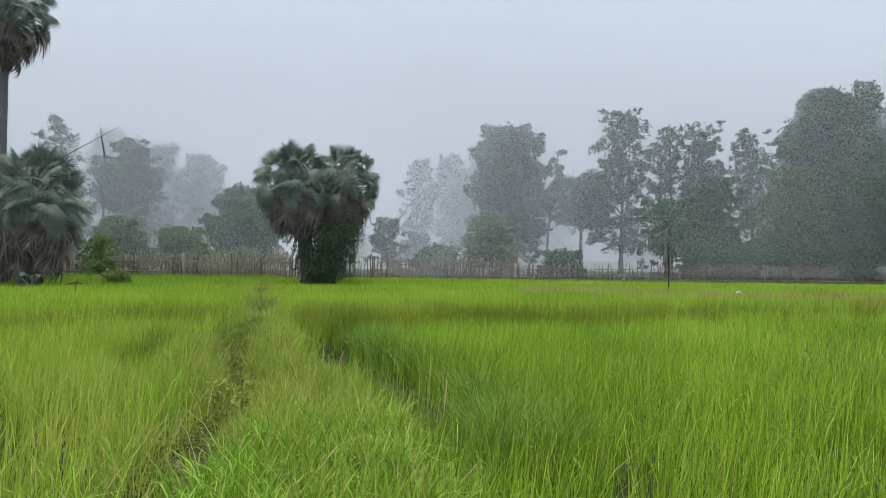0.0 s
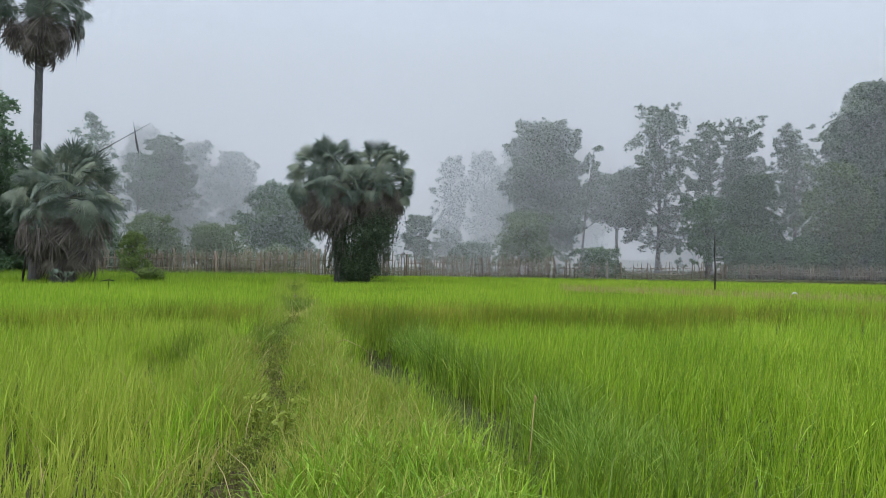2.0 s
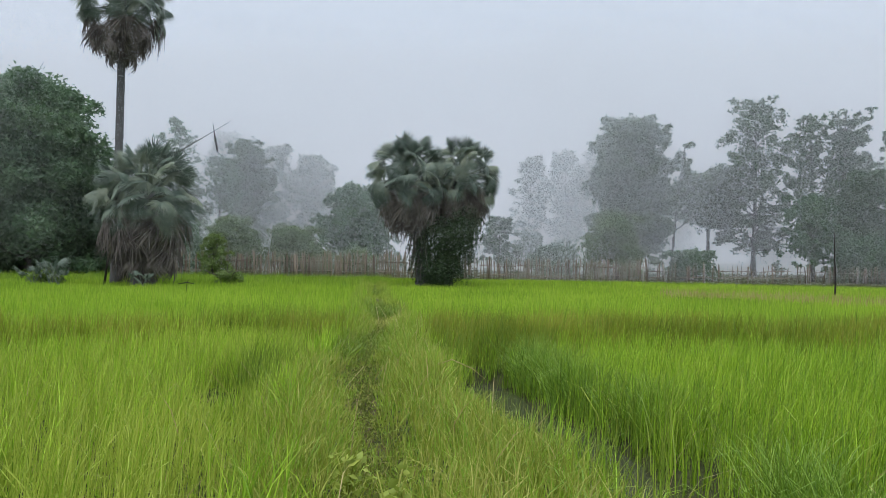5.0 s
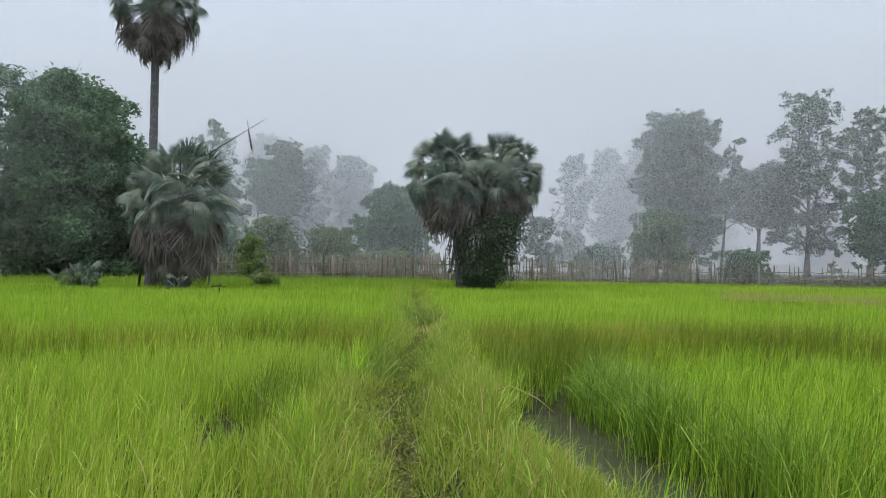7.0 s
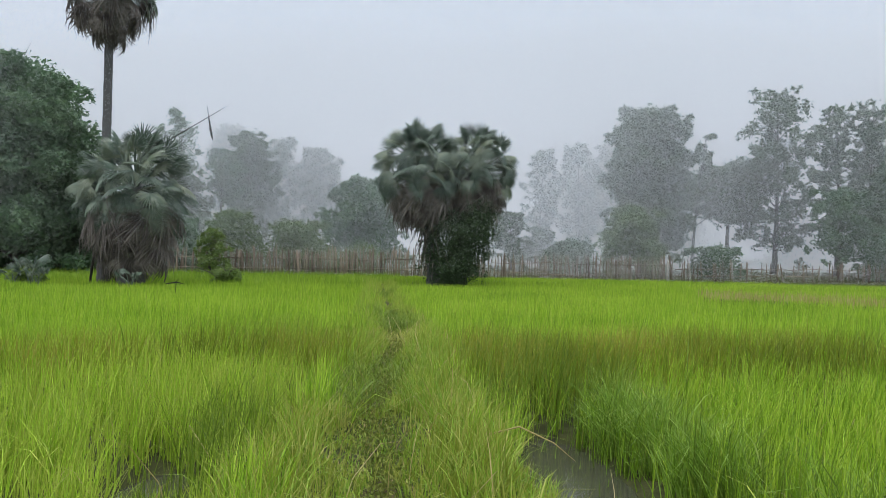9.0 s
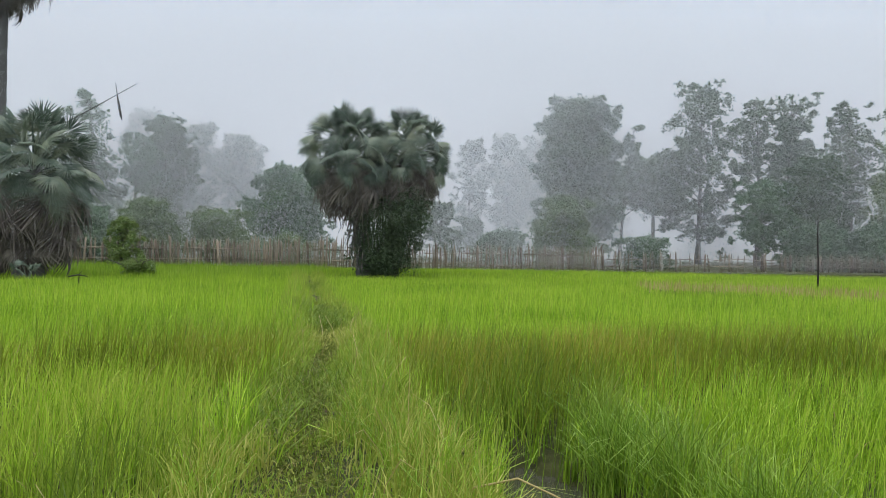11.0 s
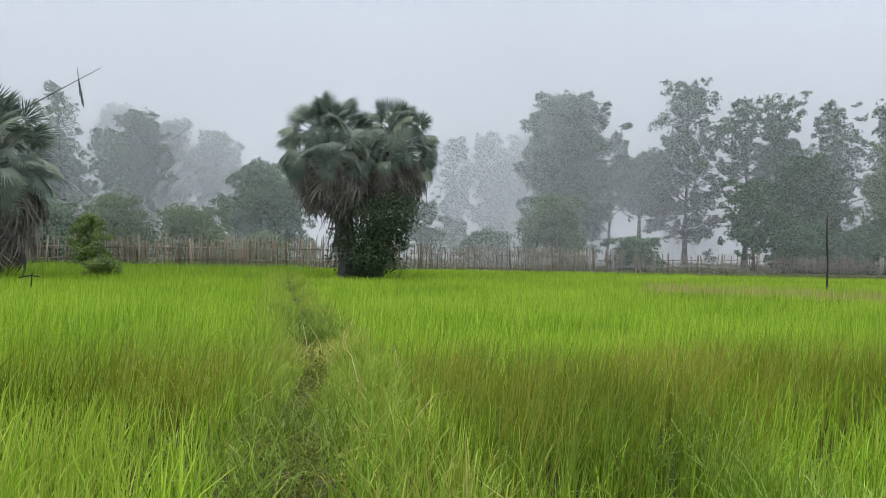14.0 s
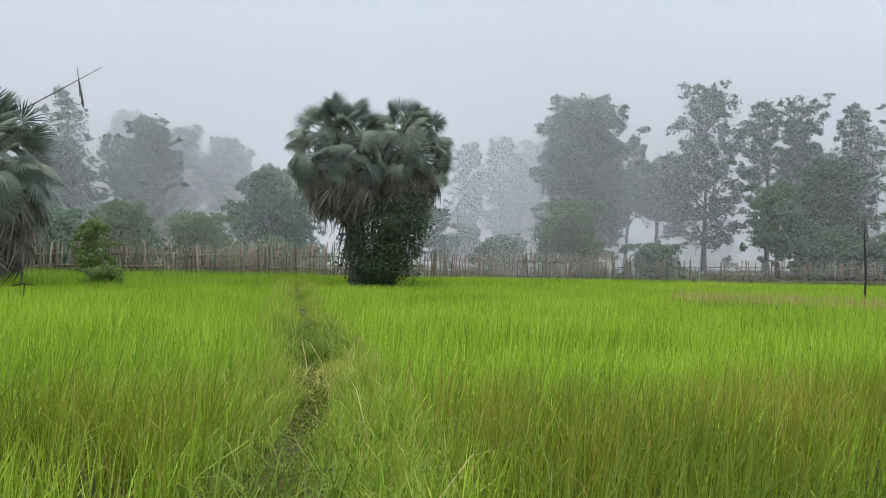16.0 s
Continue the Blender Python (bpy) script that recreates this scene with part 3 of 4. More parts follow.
STANDS = {
    "rice": (RICE, "rice_plants", "bright green young rice growing in the flooded paddy", "rice"),
    "deep": (RICE_DEEP, "deep_green_rice", "deep green rice standing beside the ditch", "rice"),
    "yellow": (RICE_YELLOW, "yellowing_rice", "yellow-green rice beside the grassy bund", "rice"),
    "bund": (BUND, "bund_grass", "short yellowing wild grass covering the earth bund", "grass"),
    "ripe": (CROSS, "bank_grass", "olive-brown seeding grass on the low cross bank", "grass"),
    "straw": (STRAW, "dry_grass", "dry straw-coloured grass on the far field bank", "grass"),
    "sedge": (SEDGE, "sedge", "tall dark green sedge along the ditch edge", "sedge"),
    "reed": (REED, "ditch_grass", "blue-green ditch grass arching over the water", "grass"),
    "short": (SHORT, "short_grass", "short green wild grass on the bund", "grass"),
    "fresh": (FRESH, "fresh_grass", "lush fresh green grass tuft on the bund", "grass"),
}
for key, (mat, name, label, cat) in STANDS.items():
    tagged(new(name, stands[key].mesh(name, mat)), label, cat, kind="stuff")


# ---------------------------------------------------------------- palms
def fan_leaf(name, mat, petiole, radius, fold, droop, spread, seed, n=32, join=0.5, narrow=0.5, ragged=0.0, limp=0.2, stalk=0.032):
    """A fan palm leaf, as its blade and its arched stalk: the ribbed blade is joined to about half its length, then free pointed tips bend down."""
    q = np.random.default_rng(seed)
    stem = Acc()
    pts = [(petiole * t, 0, 0.10 * petiole * math.sin(math.pi * t)) for t in (0, 0.35, 0.7, 1.0)]
    stem.tube(pts, [stalk, stalk * 0.75, stalk * 0.6, stalk * 0.45], 4)
    acc = Acc()
    c, s = math.cos(fold), math.sin(fold)
    da = spread / n
    for i in range(n):
        a = -spread / 2 + (i + 0.5) * da + q.normal(0, da * 0.10)
        R = radius * (0.82 + 0.18 * math.cos(a * 0.75)) * q.uniform(0.9 - ragged, 1.06)
        cup = 0.16 * abs(math.sin(a))
        bend = limp * q.uniform(0.4, 1.3)

        def at(ang, r, up, fall=0.0):
            lx, ly = r * math.cos(ang), r * math.sin(ang)
            sag = droop * r * r / radius + cup * r - up
            return (petiole + lx * c - sag * s, ly, lx * -s - sag * c - fall)

        ridge = 0.07 * radius
        v = [(petiole, 0, 0), at(a - da * narrow, R * join, 0), at(a, R * (join + 0.04), ridge), at(a + da * narrow, R * join, 0)]
        r2 = R * (join + (1 - join) * 0.55)
        v += [at(a - da * narrow * 0.40, r2, 0, bend * radius * 0.22), at(a, r2, ridge * 0.5, bend * radius * 0.22), at(a + da * narrow * 0.40, r2, 0, bend * radius * 0.22)]
        v.append(at(a, R * (1 - 0.18 * bend), 0, bend * radius * 0.75))
        f = [(0, 1, 2), (0, 2, 3), (1, 4, 5), (1, 5, 2), (2, 5, 6), (2, 6, 3), (4, 7, 5), (5, 7, 6)]
        acc.add(v, f)
    return acc.mesh(name, mat), stem.mesh("stalk", mat)


def hang_leaf(name, fan, parent, place, label=""):
    ob = part(name, fan[0], parent, label)
    ob.matrix_local = place
    part("stalk", fan[1], ob)


GREEN_FANS = [fan_leaf("fan_leaf", PALM, 1.42, 0.60, (0.1, 0.45, 0.8, 1.2)[k], (0.06, 0.10, 0.08, 0.14)[k], radians(250 - 10 * k), 20 + k, n=24, join=0.44, narrow=0.43, limp=(0.04, 0.12, 0.3, 0.5)[k]) for k in range(4)]
DEAD_FANS = [fan_leaf("dead_fan", PALM_DEAD, 1.12, 0.86, (0.1, 0.4, 0.75)[k], (0.05, 0.10, 0.15)[k], radians(200), 40 + k, n=16, join=0.34, narrow=0.36, ragged=0.3, limp=(0.7, 0.9, 1.0)[k], stalk=0.02) for k in range(3)]


def palm(name, label, at, axis, zc, reach, count, dead, skirt, seed, trunk_r=0.2, stalks=0, hang=(-66, 48), low=-0.3):
    """A fan palm: a rounded head of fan leaves about the stem at zc, with dead ones hanging below."""
    z1 = zc + 0.5
    q = np.random.default_rng(seed)
    root = thing(name, (at[0], at[1], float(height_at(at[0], at[1])) - 0.05), label, "palm tree")
    acc = Acc()
    steps = max(8, int(z1 / 0.35))
    pts = [(axis[0] * t ** 1.3, axis[1] * t ** 1.3, z1 * t) for t in np.linspace(0, 1, steps)]
    radii = [trunk_r * (1.35 - 0.35 * min(1, t * 5)) * (1 + 0.07 * (i % 2)) * (1 - 0.15 * t) for i, t in enumerate(np.linspace(0, 1, steps))]
    acc.tube(pts, radii, 12)
    part("trunk", acc.mesh("trunk", PALM_BARK, True), root)

    def stem(z):
        t = z / z1
        return Vector((axis[0] * t ** 1.3, axis[1] * t ** 1.3, z))

    golden = 2.399963
    for i in range(count):
        u = (i + 0.5) / count
        el = math.asin(max(-0.95, min(0.995, low + (1.02 - low) * u))) + q.normal(0, 0.10)
        z = zc + 0.45 * math.sin(el) * q.uniform(0.3, 1.0)
        az = i * golden + q.normal(0, 0.2)
        s = reach / 2.02 * q.uniform(0.86, 1.06)
        kind = int(q.integers(0, 2)) if u > 0.7 else int(q.integers(1, 4))
        m = Matrix.Translation(stem(min(z, z1))) @ Euler((0, 0, az)).to_matrix().to_4x4() @ Euler((0, -el, 0)).to_matrix().to_4x4() @ Euler((q.uniform(-1.3, 1.3), 0, 0)).to_matrix().to_4x4() @ Matrix.Scale(s, 4)
        hang_leaf("leaf", GREEN_FANS[kind], root, m)
    for i in range(dead):
        u = (i + 0.5) / dead
        el = radians(hang[0] + hang[1] * u) + q.normal(0, 0.14)
        z = max(0.9, zc - 0.15 - skirt * (1 - u) * q.uniform(0.6, 1.0))
        az = i * golden * 1.07 + q.normal(0, 0.5)
        s = reach / 1.92 * q.uniform(0.70, 1.0)
        m = Matrix.Translation(stem(z)) @ Euler((0, 0, az)).to_matrix().to_4x4() @ Euler((0, -el, 0)).to_matrix().to_4x4() @ Euler((q.normal(0, 0.4), 0, 0)).to_matrix().to_4x4() @ Matrix.Scale(s, 4)
        hang_leaf("dead_leaf", DEAD_FANS[2 if el > -0.35 else 1 if el > -0.75 else 0], root, m, "dry brown hanging fan leaf")
    for i in range(stalks):
        a, b = q.uniform(2.0, 5.6), q.uniform(0.6, 1.3)
        zz = q.uniform(1.3, 3.4)
        st = np.array(stem(zz))
        d = np.array([math.cos(a) * b, math.sin(a) * b, 0])
        bit = Acc()
        bit.tube([st, st + d * 0.6 + np.array([0, 0, -0.1]), st + d + np.array([0, 0, -0.75 - 0.5 * q.random()])], [0.035, 0.026, 0.012], 5)
        part("dead_stalk", bit.mesh("dead_stalk", PALM_DEAD), root, "bare dry leaf stalk hanging down")
    return root


palm("palm_tree", "stout fan palm with brown skirt, leaning beside its twin", (-4.6, 38.5), (-0.95, 0), 4.95, 2.4, 116, 108, 0.75, 1, 0.38, stalks=36, hang=(-52, 46))
palm("palm_tree", "fan palm wrapped in climbing vine beside its twin", (-3.85, 38.9), (0.95, 0.2), 5.2, 2.2, 104, 104, 0.75, 2, 0.34, stalks=12, hang=(-52, 46))
palm("palm_tree", "squat fan palm with dead leaves hanging to the ground", (-16.0, 33.0), (0.1, 0), 3.65, 2.55, 116, 130, 1.8, 3, 0.42, hang=(-54, 50), low=-0.5)
palm("palm_tree", "tall fan palm with a bare slender grey trunk", (-18.25, 35.0), (0.05, 0.1), 12.45, 2.45, 72, 60, 0.6, 4, 0.19, hang=(-70, 62))


def lobes_cloud(lobes, clusters, per, size, q, tight=0.16, flat=0.6, fine=False, spread=0.0):
    """Leaves in tufts over the outside of rounded boughs."""
    out = []
    for cx, cy, cz, r, rz in lobes:
        k = max(5, int(clusters * (2.1 if fine else 1.5) * r * r))
        d = q.normal(size=(k, 3))
        d /= np.linalg.norm(d, axis=1, keepdims=True)
        rad = q.uniform(0.55, 1.08, k)[:, None]
        cen = np.array([cx, cy, cz]) + d * rad * np.array([r, r, rz])
        pts = np.repeat(cen, per, 0) + q.normal(size=(k * per, 3)) * tight * max(r, spread) * np.array([1, 1, 0.7])
        out.append(pts)
    pts = np.concatenate(out)
    return leaf_cloud(pts, size * (0.60 if fine else 0.68), q, flat, fine=fine)


def tree(name, label, at, h, crown0, width, form, seed, boughs=16, clusters=26, per=9, leaf=0.34, trunk_r=None, mat=None, lobe=0.20, bare=0, lean=(0, 0), category="tree", tight=0.20, stems=1, sprays=4):
    """A broad-leaved tree: tapered trunk, a limb to each bough, and tufts of leaves with gaps between."""
    q = np.random.default_rng(seed)
    root = thing(name, (at[0], at[1], float(height_at(at[0], at[1])) - 0.05), label, category, "trees and bushes round the field")
    trunk_r = trunk_r or 0.013 * h + 0.04
    fewer = 0.42 if at[1] > 84 else 0.62 if at[1] > 57 else 1.0
    clusters, leaf = clusters * fewer, leaf / fewer ** 0.45
    wood = Acc()
    limbs = Acc()
    top = h - width * lobe * 0.5
    for k in range(stems):
        ox, oy = (0, 0) if stems == 1 else (q.normal(0, width * 0.16), q.normal(0, width * 0.1))
        ts = np.linspace(0, 1, 9)
        ph = q.uniform(0, 6)
        pts = [(ox * t + lean[0] * t + 0.02 * h * math.sin(3 * t + ph) * t, oy * t + lean[1] * t + 0.015 * h * math.cos(2.5 * t + ph) * t, (top if k == 0 else top * q.uniform(0.7, 0.95)) * t) for t in ts]
        wood.tube(pts, [trunk_r * (1.5 if t == 0 else 1) * (1 - 0.85 * t) / (1 if k == 0 else 1.3) for t in ts], 8)
        if k == 0:
            spine = np.array(pts)
    lobes = []
    boughs = int(boughs * 1.3)
    for i in range(boughs):
        u = (i + 0.5) / boughs
        z = crown0 + (h - crown0) * u
        prof = {"oval": math.sin(math.pi * min(0.97, 0.12 + 0.8 * u)) ** 0.7, "cone": (1.02 - u) ** 0.75 * (0.55 + 0.45 * min(1, u * 6)), "dome": math.sqrt(max(0.03, 1 - (u * 0.98) ** 2.2)), "umbrella": 0.35 + 0.65 * math.sin(math.pi * (0.15 + 0.6 * u)), "column": 0.75 + 0.25 * math.sin(9 * u + seed)}[form]
        r = width * lobe * q.uniform(0.6, 1.1) * (0.5 + 0.5 * prof)
        az = i * 2.4 + q.normal(0, 0.5)
        off = max(0.0, width * 0.5 * prof - r * 0.9) * q.uniform(0.35, 0.95)
        t = min(1.0, z / max(top, 0.1))
        sp = np.array([np.interp(t * top, spine[:, 2], spine[:, j]) for j in range(3)])
        c = np.array([sp[0] + math.cos(az) * off, sp[1] + math.sin(az) * off, min(z, h - r * 0.75)])
        lobes.append((*c, r, r * q.uniform(0.75, 1.05)))
        for k in range(sprays):
            a2 = az + q.normal(0, 0.9)
            o2 = width * 0.5 * prof * q.uniform(0.65, 1.12) * (1 - 0.12 * u)
            r2 = width * q.uniform(0.045, 0.09)
            lobes.append((sp[0] + math.cos(a2) * o2, sp[1] + math.sin(a2) * o2, min(h - 0.2, c[2] + q.normal(0, 0.9) * r), r2, r2 * q.uniform(0.5, 1.0)))
        zs = max(crown0 * 0.6, c[2] - off * 0.7 - 0.3)
        st = np.array([np.interp(zs, spine[:, 2], spine[:, j]) for j in range(3)])
        mid = st * 0.5 + c * 0.5 + np.array([0, 0, -0.06 * off]) + q.normal(0, 0.04 * width, 3) * (1, 1, 0.4)
        limbs.tube([st, mid, c], [trunk_r * 0.42 * (1 - 0.6 * t) + 0.015, trunk_r * 0.25 * (1 - 0.5 * t) + 0.012, 0.012], 5)
        for b in range(3):
            e = c + q.normal(size=3) * r * 0.7
            limbs.tube([mid * 0.4 + c * 0.6, (c + e) / 2 + q.normal(0, 0.05, 3), e], [0.03, 0.02, 0.008], 4)
    for b in range(bare):
        zs = q.uniform(0.35, 0.62) * top
        st = np.array([np.interp(zs, spine[:, 2], spine[:, j]) for j in range(3)])
        az = q.uniform(-0.7, 0.7)
        ln = q.uniform(0.15, 0.3) * h
        e = st + np.array([math.cos(az) * ln * 0.75, math.sin(az) * ln * 0.3, ln * 0.9])
        m = st * 0.5 + e * 0.5 + np.array([0.12 * ln, 0, -0.10 * ln])
        limbs.tube([st, m, e], [0.05, 0.035, 0.012], 5)
    part("trunk", wood.mesh("trunk", BARK, True), root)
    part("branchwork", limbs.mesh("branchwork", BARK, True), root)
    v, f = lobes_cloud(lobes, clusters, per + 3, leaf, q, tight, fine=True, spread=min(0.5, 0.07 * width))
    part("crown", mesh_np("crown", v, f, mat or LEAF), root)
    return root

# ---------------------------------------------------------------- trees behind the fence
tree("tree", "broad dark green leafy tree beside the tall palm", (-27.0, 42.0), 10.8, 1.6, 9.5, "dome", 11, boughs=30, clusters=30, per=9, leaf=0.36)
tree("tree", "slender airy tree with sparse upper leaves", (-31.7, 72.5), 14.4, 7.5, 5.2, "oval", 12, boughs=9, clusters=15, per=7, leaf=0.36, trunk_r=0.22)
tree("tree", "slim tree with drooping thin boughs", (-28.5, 73.5), 11.0, 6.1, 4.1, "oval", 13, boughs=8, clusters=24, per=7, leaf=0.36, trunk_r=0.18)
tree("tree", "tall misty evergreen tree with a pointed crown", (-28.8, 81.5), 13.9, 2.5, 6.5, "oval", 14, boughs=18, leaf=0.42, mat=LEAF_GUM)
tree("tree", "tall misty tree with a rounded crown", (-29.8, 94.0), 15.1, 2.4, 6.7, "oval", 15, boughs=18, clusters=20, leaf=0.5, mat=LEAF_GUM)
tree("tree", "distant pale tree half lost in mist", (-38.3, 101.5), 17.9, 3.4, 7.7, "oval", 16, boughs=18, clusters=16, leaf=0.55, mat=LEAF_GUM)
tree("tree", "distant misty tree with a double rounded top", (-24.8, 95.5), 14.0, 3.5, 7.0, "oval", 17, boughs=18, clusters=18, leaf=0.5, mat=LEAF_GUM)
tree("tree", "round low leafy tree behind the stick fence", (-13.4, 65.0), 7.3, 0.9, 7.6, "dome", 18, boughs=20, leaf=0.38)
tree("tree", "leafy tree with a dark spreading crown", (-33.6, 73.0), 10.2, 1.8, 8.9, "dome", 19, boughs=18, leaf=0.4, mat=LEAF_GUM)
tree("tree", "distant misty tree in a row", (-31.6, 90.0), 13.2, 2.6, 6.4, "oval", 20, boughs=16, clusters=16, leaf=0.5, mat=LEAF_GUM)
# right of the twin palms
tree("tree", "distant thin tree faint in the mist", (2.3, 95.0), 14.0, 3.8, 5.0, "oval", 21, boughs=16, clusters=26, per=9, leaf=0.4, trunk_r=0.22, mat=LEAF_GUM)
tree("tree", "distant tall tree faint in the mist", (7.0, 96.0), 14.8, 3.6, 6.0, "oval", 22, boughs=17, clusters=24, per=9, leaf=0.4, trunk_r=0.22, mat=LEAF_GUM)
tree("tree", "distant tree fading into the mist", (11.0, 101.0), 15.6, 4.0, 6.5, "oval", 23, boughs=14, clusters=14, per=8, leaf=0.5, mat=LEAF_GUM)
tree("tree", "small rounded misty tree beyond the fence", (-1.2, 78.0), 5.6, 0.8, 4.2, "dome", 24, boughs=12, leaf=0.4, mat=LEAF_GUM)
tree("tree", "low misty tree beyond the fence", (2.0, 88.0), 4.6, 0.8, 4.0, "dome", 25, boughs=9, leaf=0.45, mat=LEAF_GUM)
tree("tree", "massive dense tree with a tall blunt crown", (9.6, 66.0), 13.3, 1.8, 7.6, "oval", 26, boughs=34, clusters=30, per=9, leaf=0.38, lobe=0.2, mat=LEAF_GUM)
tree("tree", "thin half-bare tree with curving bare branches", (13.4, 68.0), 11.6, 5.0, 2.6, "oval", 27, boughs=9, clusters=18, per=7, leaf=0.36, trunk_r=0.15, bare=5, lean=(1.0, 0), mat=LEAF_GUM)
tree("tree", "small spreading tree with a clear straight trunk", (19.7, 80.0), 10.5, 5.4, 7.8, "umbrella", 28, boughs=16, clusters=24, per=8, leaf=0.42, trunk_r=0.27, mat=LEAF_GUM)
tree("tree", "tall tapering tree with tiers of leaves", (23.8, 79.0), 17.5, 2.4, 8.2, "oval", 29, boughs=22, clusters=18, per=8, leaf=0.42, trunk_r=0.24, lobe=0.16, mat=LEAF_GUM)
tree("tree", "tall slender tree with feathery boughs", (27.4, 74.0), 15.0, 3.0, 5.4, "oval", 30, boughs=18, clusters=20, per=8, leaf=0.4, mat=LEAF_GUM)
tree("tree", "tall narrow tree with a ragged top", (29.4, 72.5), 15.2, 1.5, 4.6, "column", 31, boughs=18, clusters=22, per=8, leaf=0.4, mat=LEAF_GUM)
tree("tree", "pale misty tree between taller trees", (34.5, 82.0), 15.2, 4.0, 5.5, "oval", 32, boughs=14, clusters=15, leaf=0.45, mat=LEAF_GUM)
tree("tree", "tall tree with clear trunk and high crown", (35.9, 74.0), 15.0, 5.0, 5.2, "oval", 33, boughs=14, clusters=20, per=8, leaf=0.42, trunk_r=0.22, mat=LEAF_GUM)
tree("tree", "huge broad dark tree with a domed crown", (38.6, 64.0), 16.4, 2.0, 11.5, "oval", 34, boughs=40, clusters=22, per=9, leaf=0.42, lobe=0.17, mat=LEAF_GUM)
tree("tree", "broad leafy tree at the field edge", (38.8, 56.0), 12.6, 1.8, 7.5, "dome", 35, boughs=26, clusters=26, per=9, leaf=0.38)
tree("tree", "lighter green tree before the taller trees", (31.2, 58.0), 9.0, 1.0, 5.6, "oval", 36, boughs=20, clusters=26, per=9, leaf=0.36, mat=LEAF_LIGHT)
tree("tree", "bushy tree at the edge of the wood", (26.6, 62.0), 8.4, 1.0, 5.6, "oval", 37, boughs=18, clusters=26, per=9, leaf=0.36, mat=LEAF_GUM)
tree("tree", "low bushy tree behind the low fence", (22.2, 61.0), 6.6, 1.6, 4.6, "oval", 38, boughs=14, clusters=24, per=9, leaf=0.36)
tree("tree", "large dark tree at the wood's edge", (47.5, 60.0), 12.5, 2.0, 10.0, "oval", 39, boughs=30, clusters=18, per=9, leaf=0.45)
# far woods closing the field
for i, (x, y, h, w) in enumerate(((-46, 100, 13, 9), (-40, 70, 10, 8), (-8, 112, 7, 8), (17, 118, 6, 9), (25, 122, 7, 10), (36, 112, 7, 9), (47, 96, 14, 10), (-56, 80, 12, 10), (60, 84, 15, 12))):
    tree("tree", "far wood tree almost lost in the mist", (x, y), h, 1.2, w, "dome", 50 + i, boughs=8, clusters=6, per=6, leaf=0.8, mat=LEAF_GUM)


def shrub(label, at, h, w, seed, mat, leaf=0.26, name="shrub"):
    return tree(name, label, at, h, h * 0.15, w, "dome", seed, boughs=9, clusters=46, per=9, leaf=leaf, mat=mat, lobe=0.3, trunk_r=0.04, category="shrub", stems=2)


shrub("light green bush growing against the stick fence", (-17.5, 44.4), 2.6, 2.0, 71, LEAF_BRIGHT, 0.24)
shrub("leafy bush behind the fence", (-18.6, 52.0), 3.9, 4.0, 72, LEAF_LIGHT, 0.3)
shrub("spreading bush behind the fence", (-14.3, 52.0), 3.3, 4.4, 73, LEAF_LIGHT, 0.3)
shrub("tangled bush behind the fence", (-22.5, 50.5), 3.4, 4.4, 74, LEAF, 0.3)
shrub("low bush showing over the fence", (-10.0, 50.0), 1.9, 2.6, 75, LEAF_LIGHT, 0.26)
shrub("bush in front of the massive tree", (7.1, 56.0), 4.9, 4.6, 76, LEAF_LIGHT, 0.32)
shrub("drooping dark bush beside the gap", (12.6, 58.0), 2.2, 3.8, 77, LEAF, 0.3)
shrub("low undergrowth below the massive tree", (3.6, 62.0), 2.4, 4.4, 78, LEAF, 0.34)
for i, (x, y, h, w) in enumerate(((24.5, 59, 3.2, 5), (28.5, 57.5, 3.0, 5), (34.5, 57.0, 3.4, 5.5), (40, 54.5, 3.0, 5), (-27, 46.5, 3, 5.5), (-31, 45, 3.2, 6), (-24, 45.5, 2.6, 4.5), (45, 54, 3, 6))):
    shrub("dense dark undergrowth below the trees", (x, y), h, w, 80 + i, LEAF, 0.34)

for i, (x, y, h, w) in enumerate(((-13.8, 37.0, 0.8, 1.5), (-20.5, 33.4, 0.8, 1.6))):
    shrub("low light green weeds at the edge of the field", (x, y), h, w, 110 + i, LEAF_BRIGHT, 0.16, name="weed_clump")

# climbing vine over the foot of the twin palms
q = np.random.default_rng(91)
vine_lobes = [(-0.65 + 0.11 * k, -0.15 * (k % 3), 0.35 + 0.27 * k, min(0.9, 0.7 + 0.07 * k) + 0.15 * math.sin(k), 0.6) for k in range(12)] + [(-0.75, -0.55, 1.2, 0.6, 0.8), (-0.75, -0.5, 2.4, 0.6, 0.9), (-0.95, -0.2, 0.6, 0.7, 0.6), (-0.95, -0.2, 1.6, 0.7, 0.7), (-0.9, -0.1, 2.5, 0.7, 0.7), (-0.9, 0.0, 3.2, 0.7, 0.6), (-1.15, -0.1, 0.4, 0.55, 0.6), (-1.45, -0.1, 1.1, 0.7, 0.7), (-1.5, -0.1, 1.8, 0.65, 0.7), (-1.6, -0.1, 2.5, 0.6, 0.6), (0.65, 0, 2.0, 0.5, 0.8), (0.75, 0, 1.0, 0.45, 0.7)]
vine = thing("climbing_vine", (-3.3, 38.25, float(height_at(-3.3, 38.25))), "dark leafy climbing vine smothering the twin palm trunks", "vine")
v, f = lobes_cloud(vine_lobes, 95, 9, 0.145, q, 0.2)
part("leaves", mesh_np("leaves", v, f, VINE), vine)
stems = Acc()
for k in range(7):
    a = k * 0.9
    stems.tube([(-0.4 + 0.4 * math.cos(a + t * 2), 0.1 + 0.35 * math.sin(a + t * 2), t * 3.2) for t in np.linspace(0, 1, 8)], [0.03 - 0.002 * j for j in range(8)], 5)
part("stems", stems.mesh("stems", BARK, True), vine)

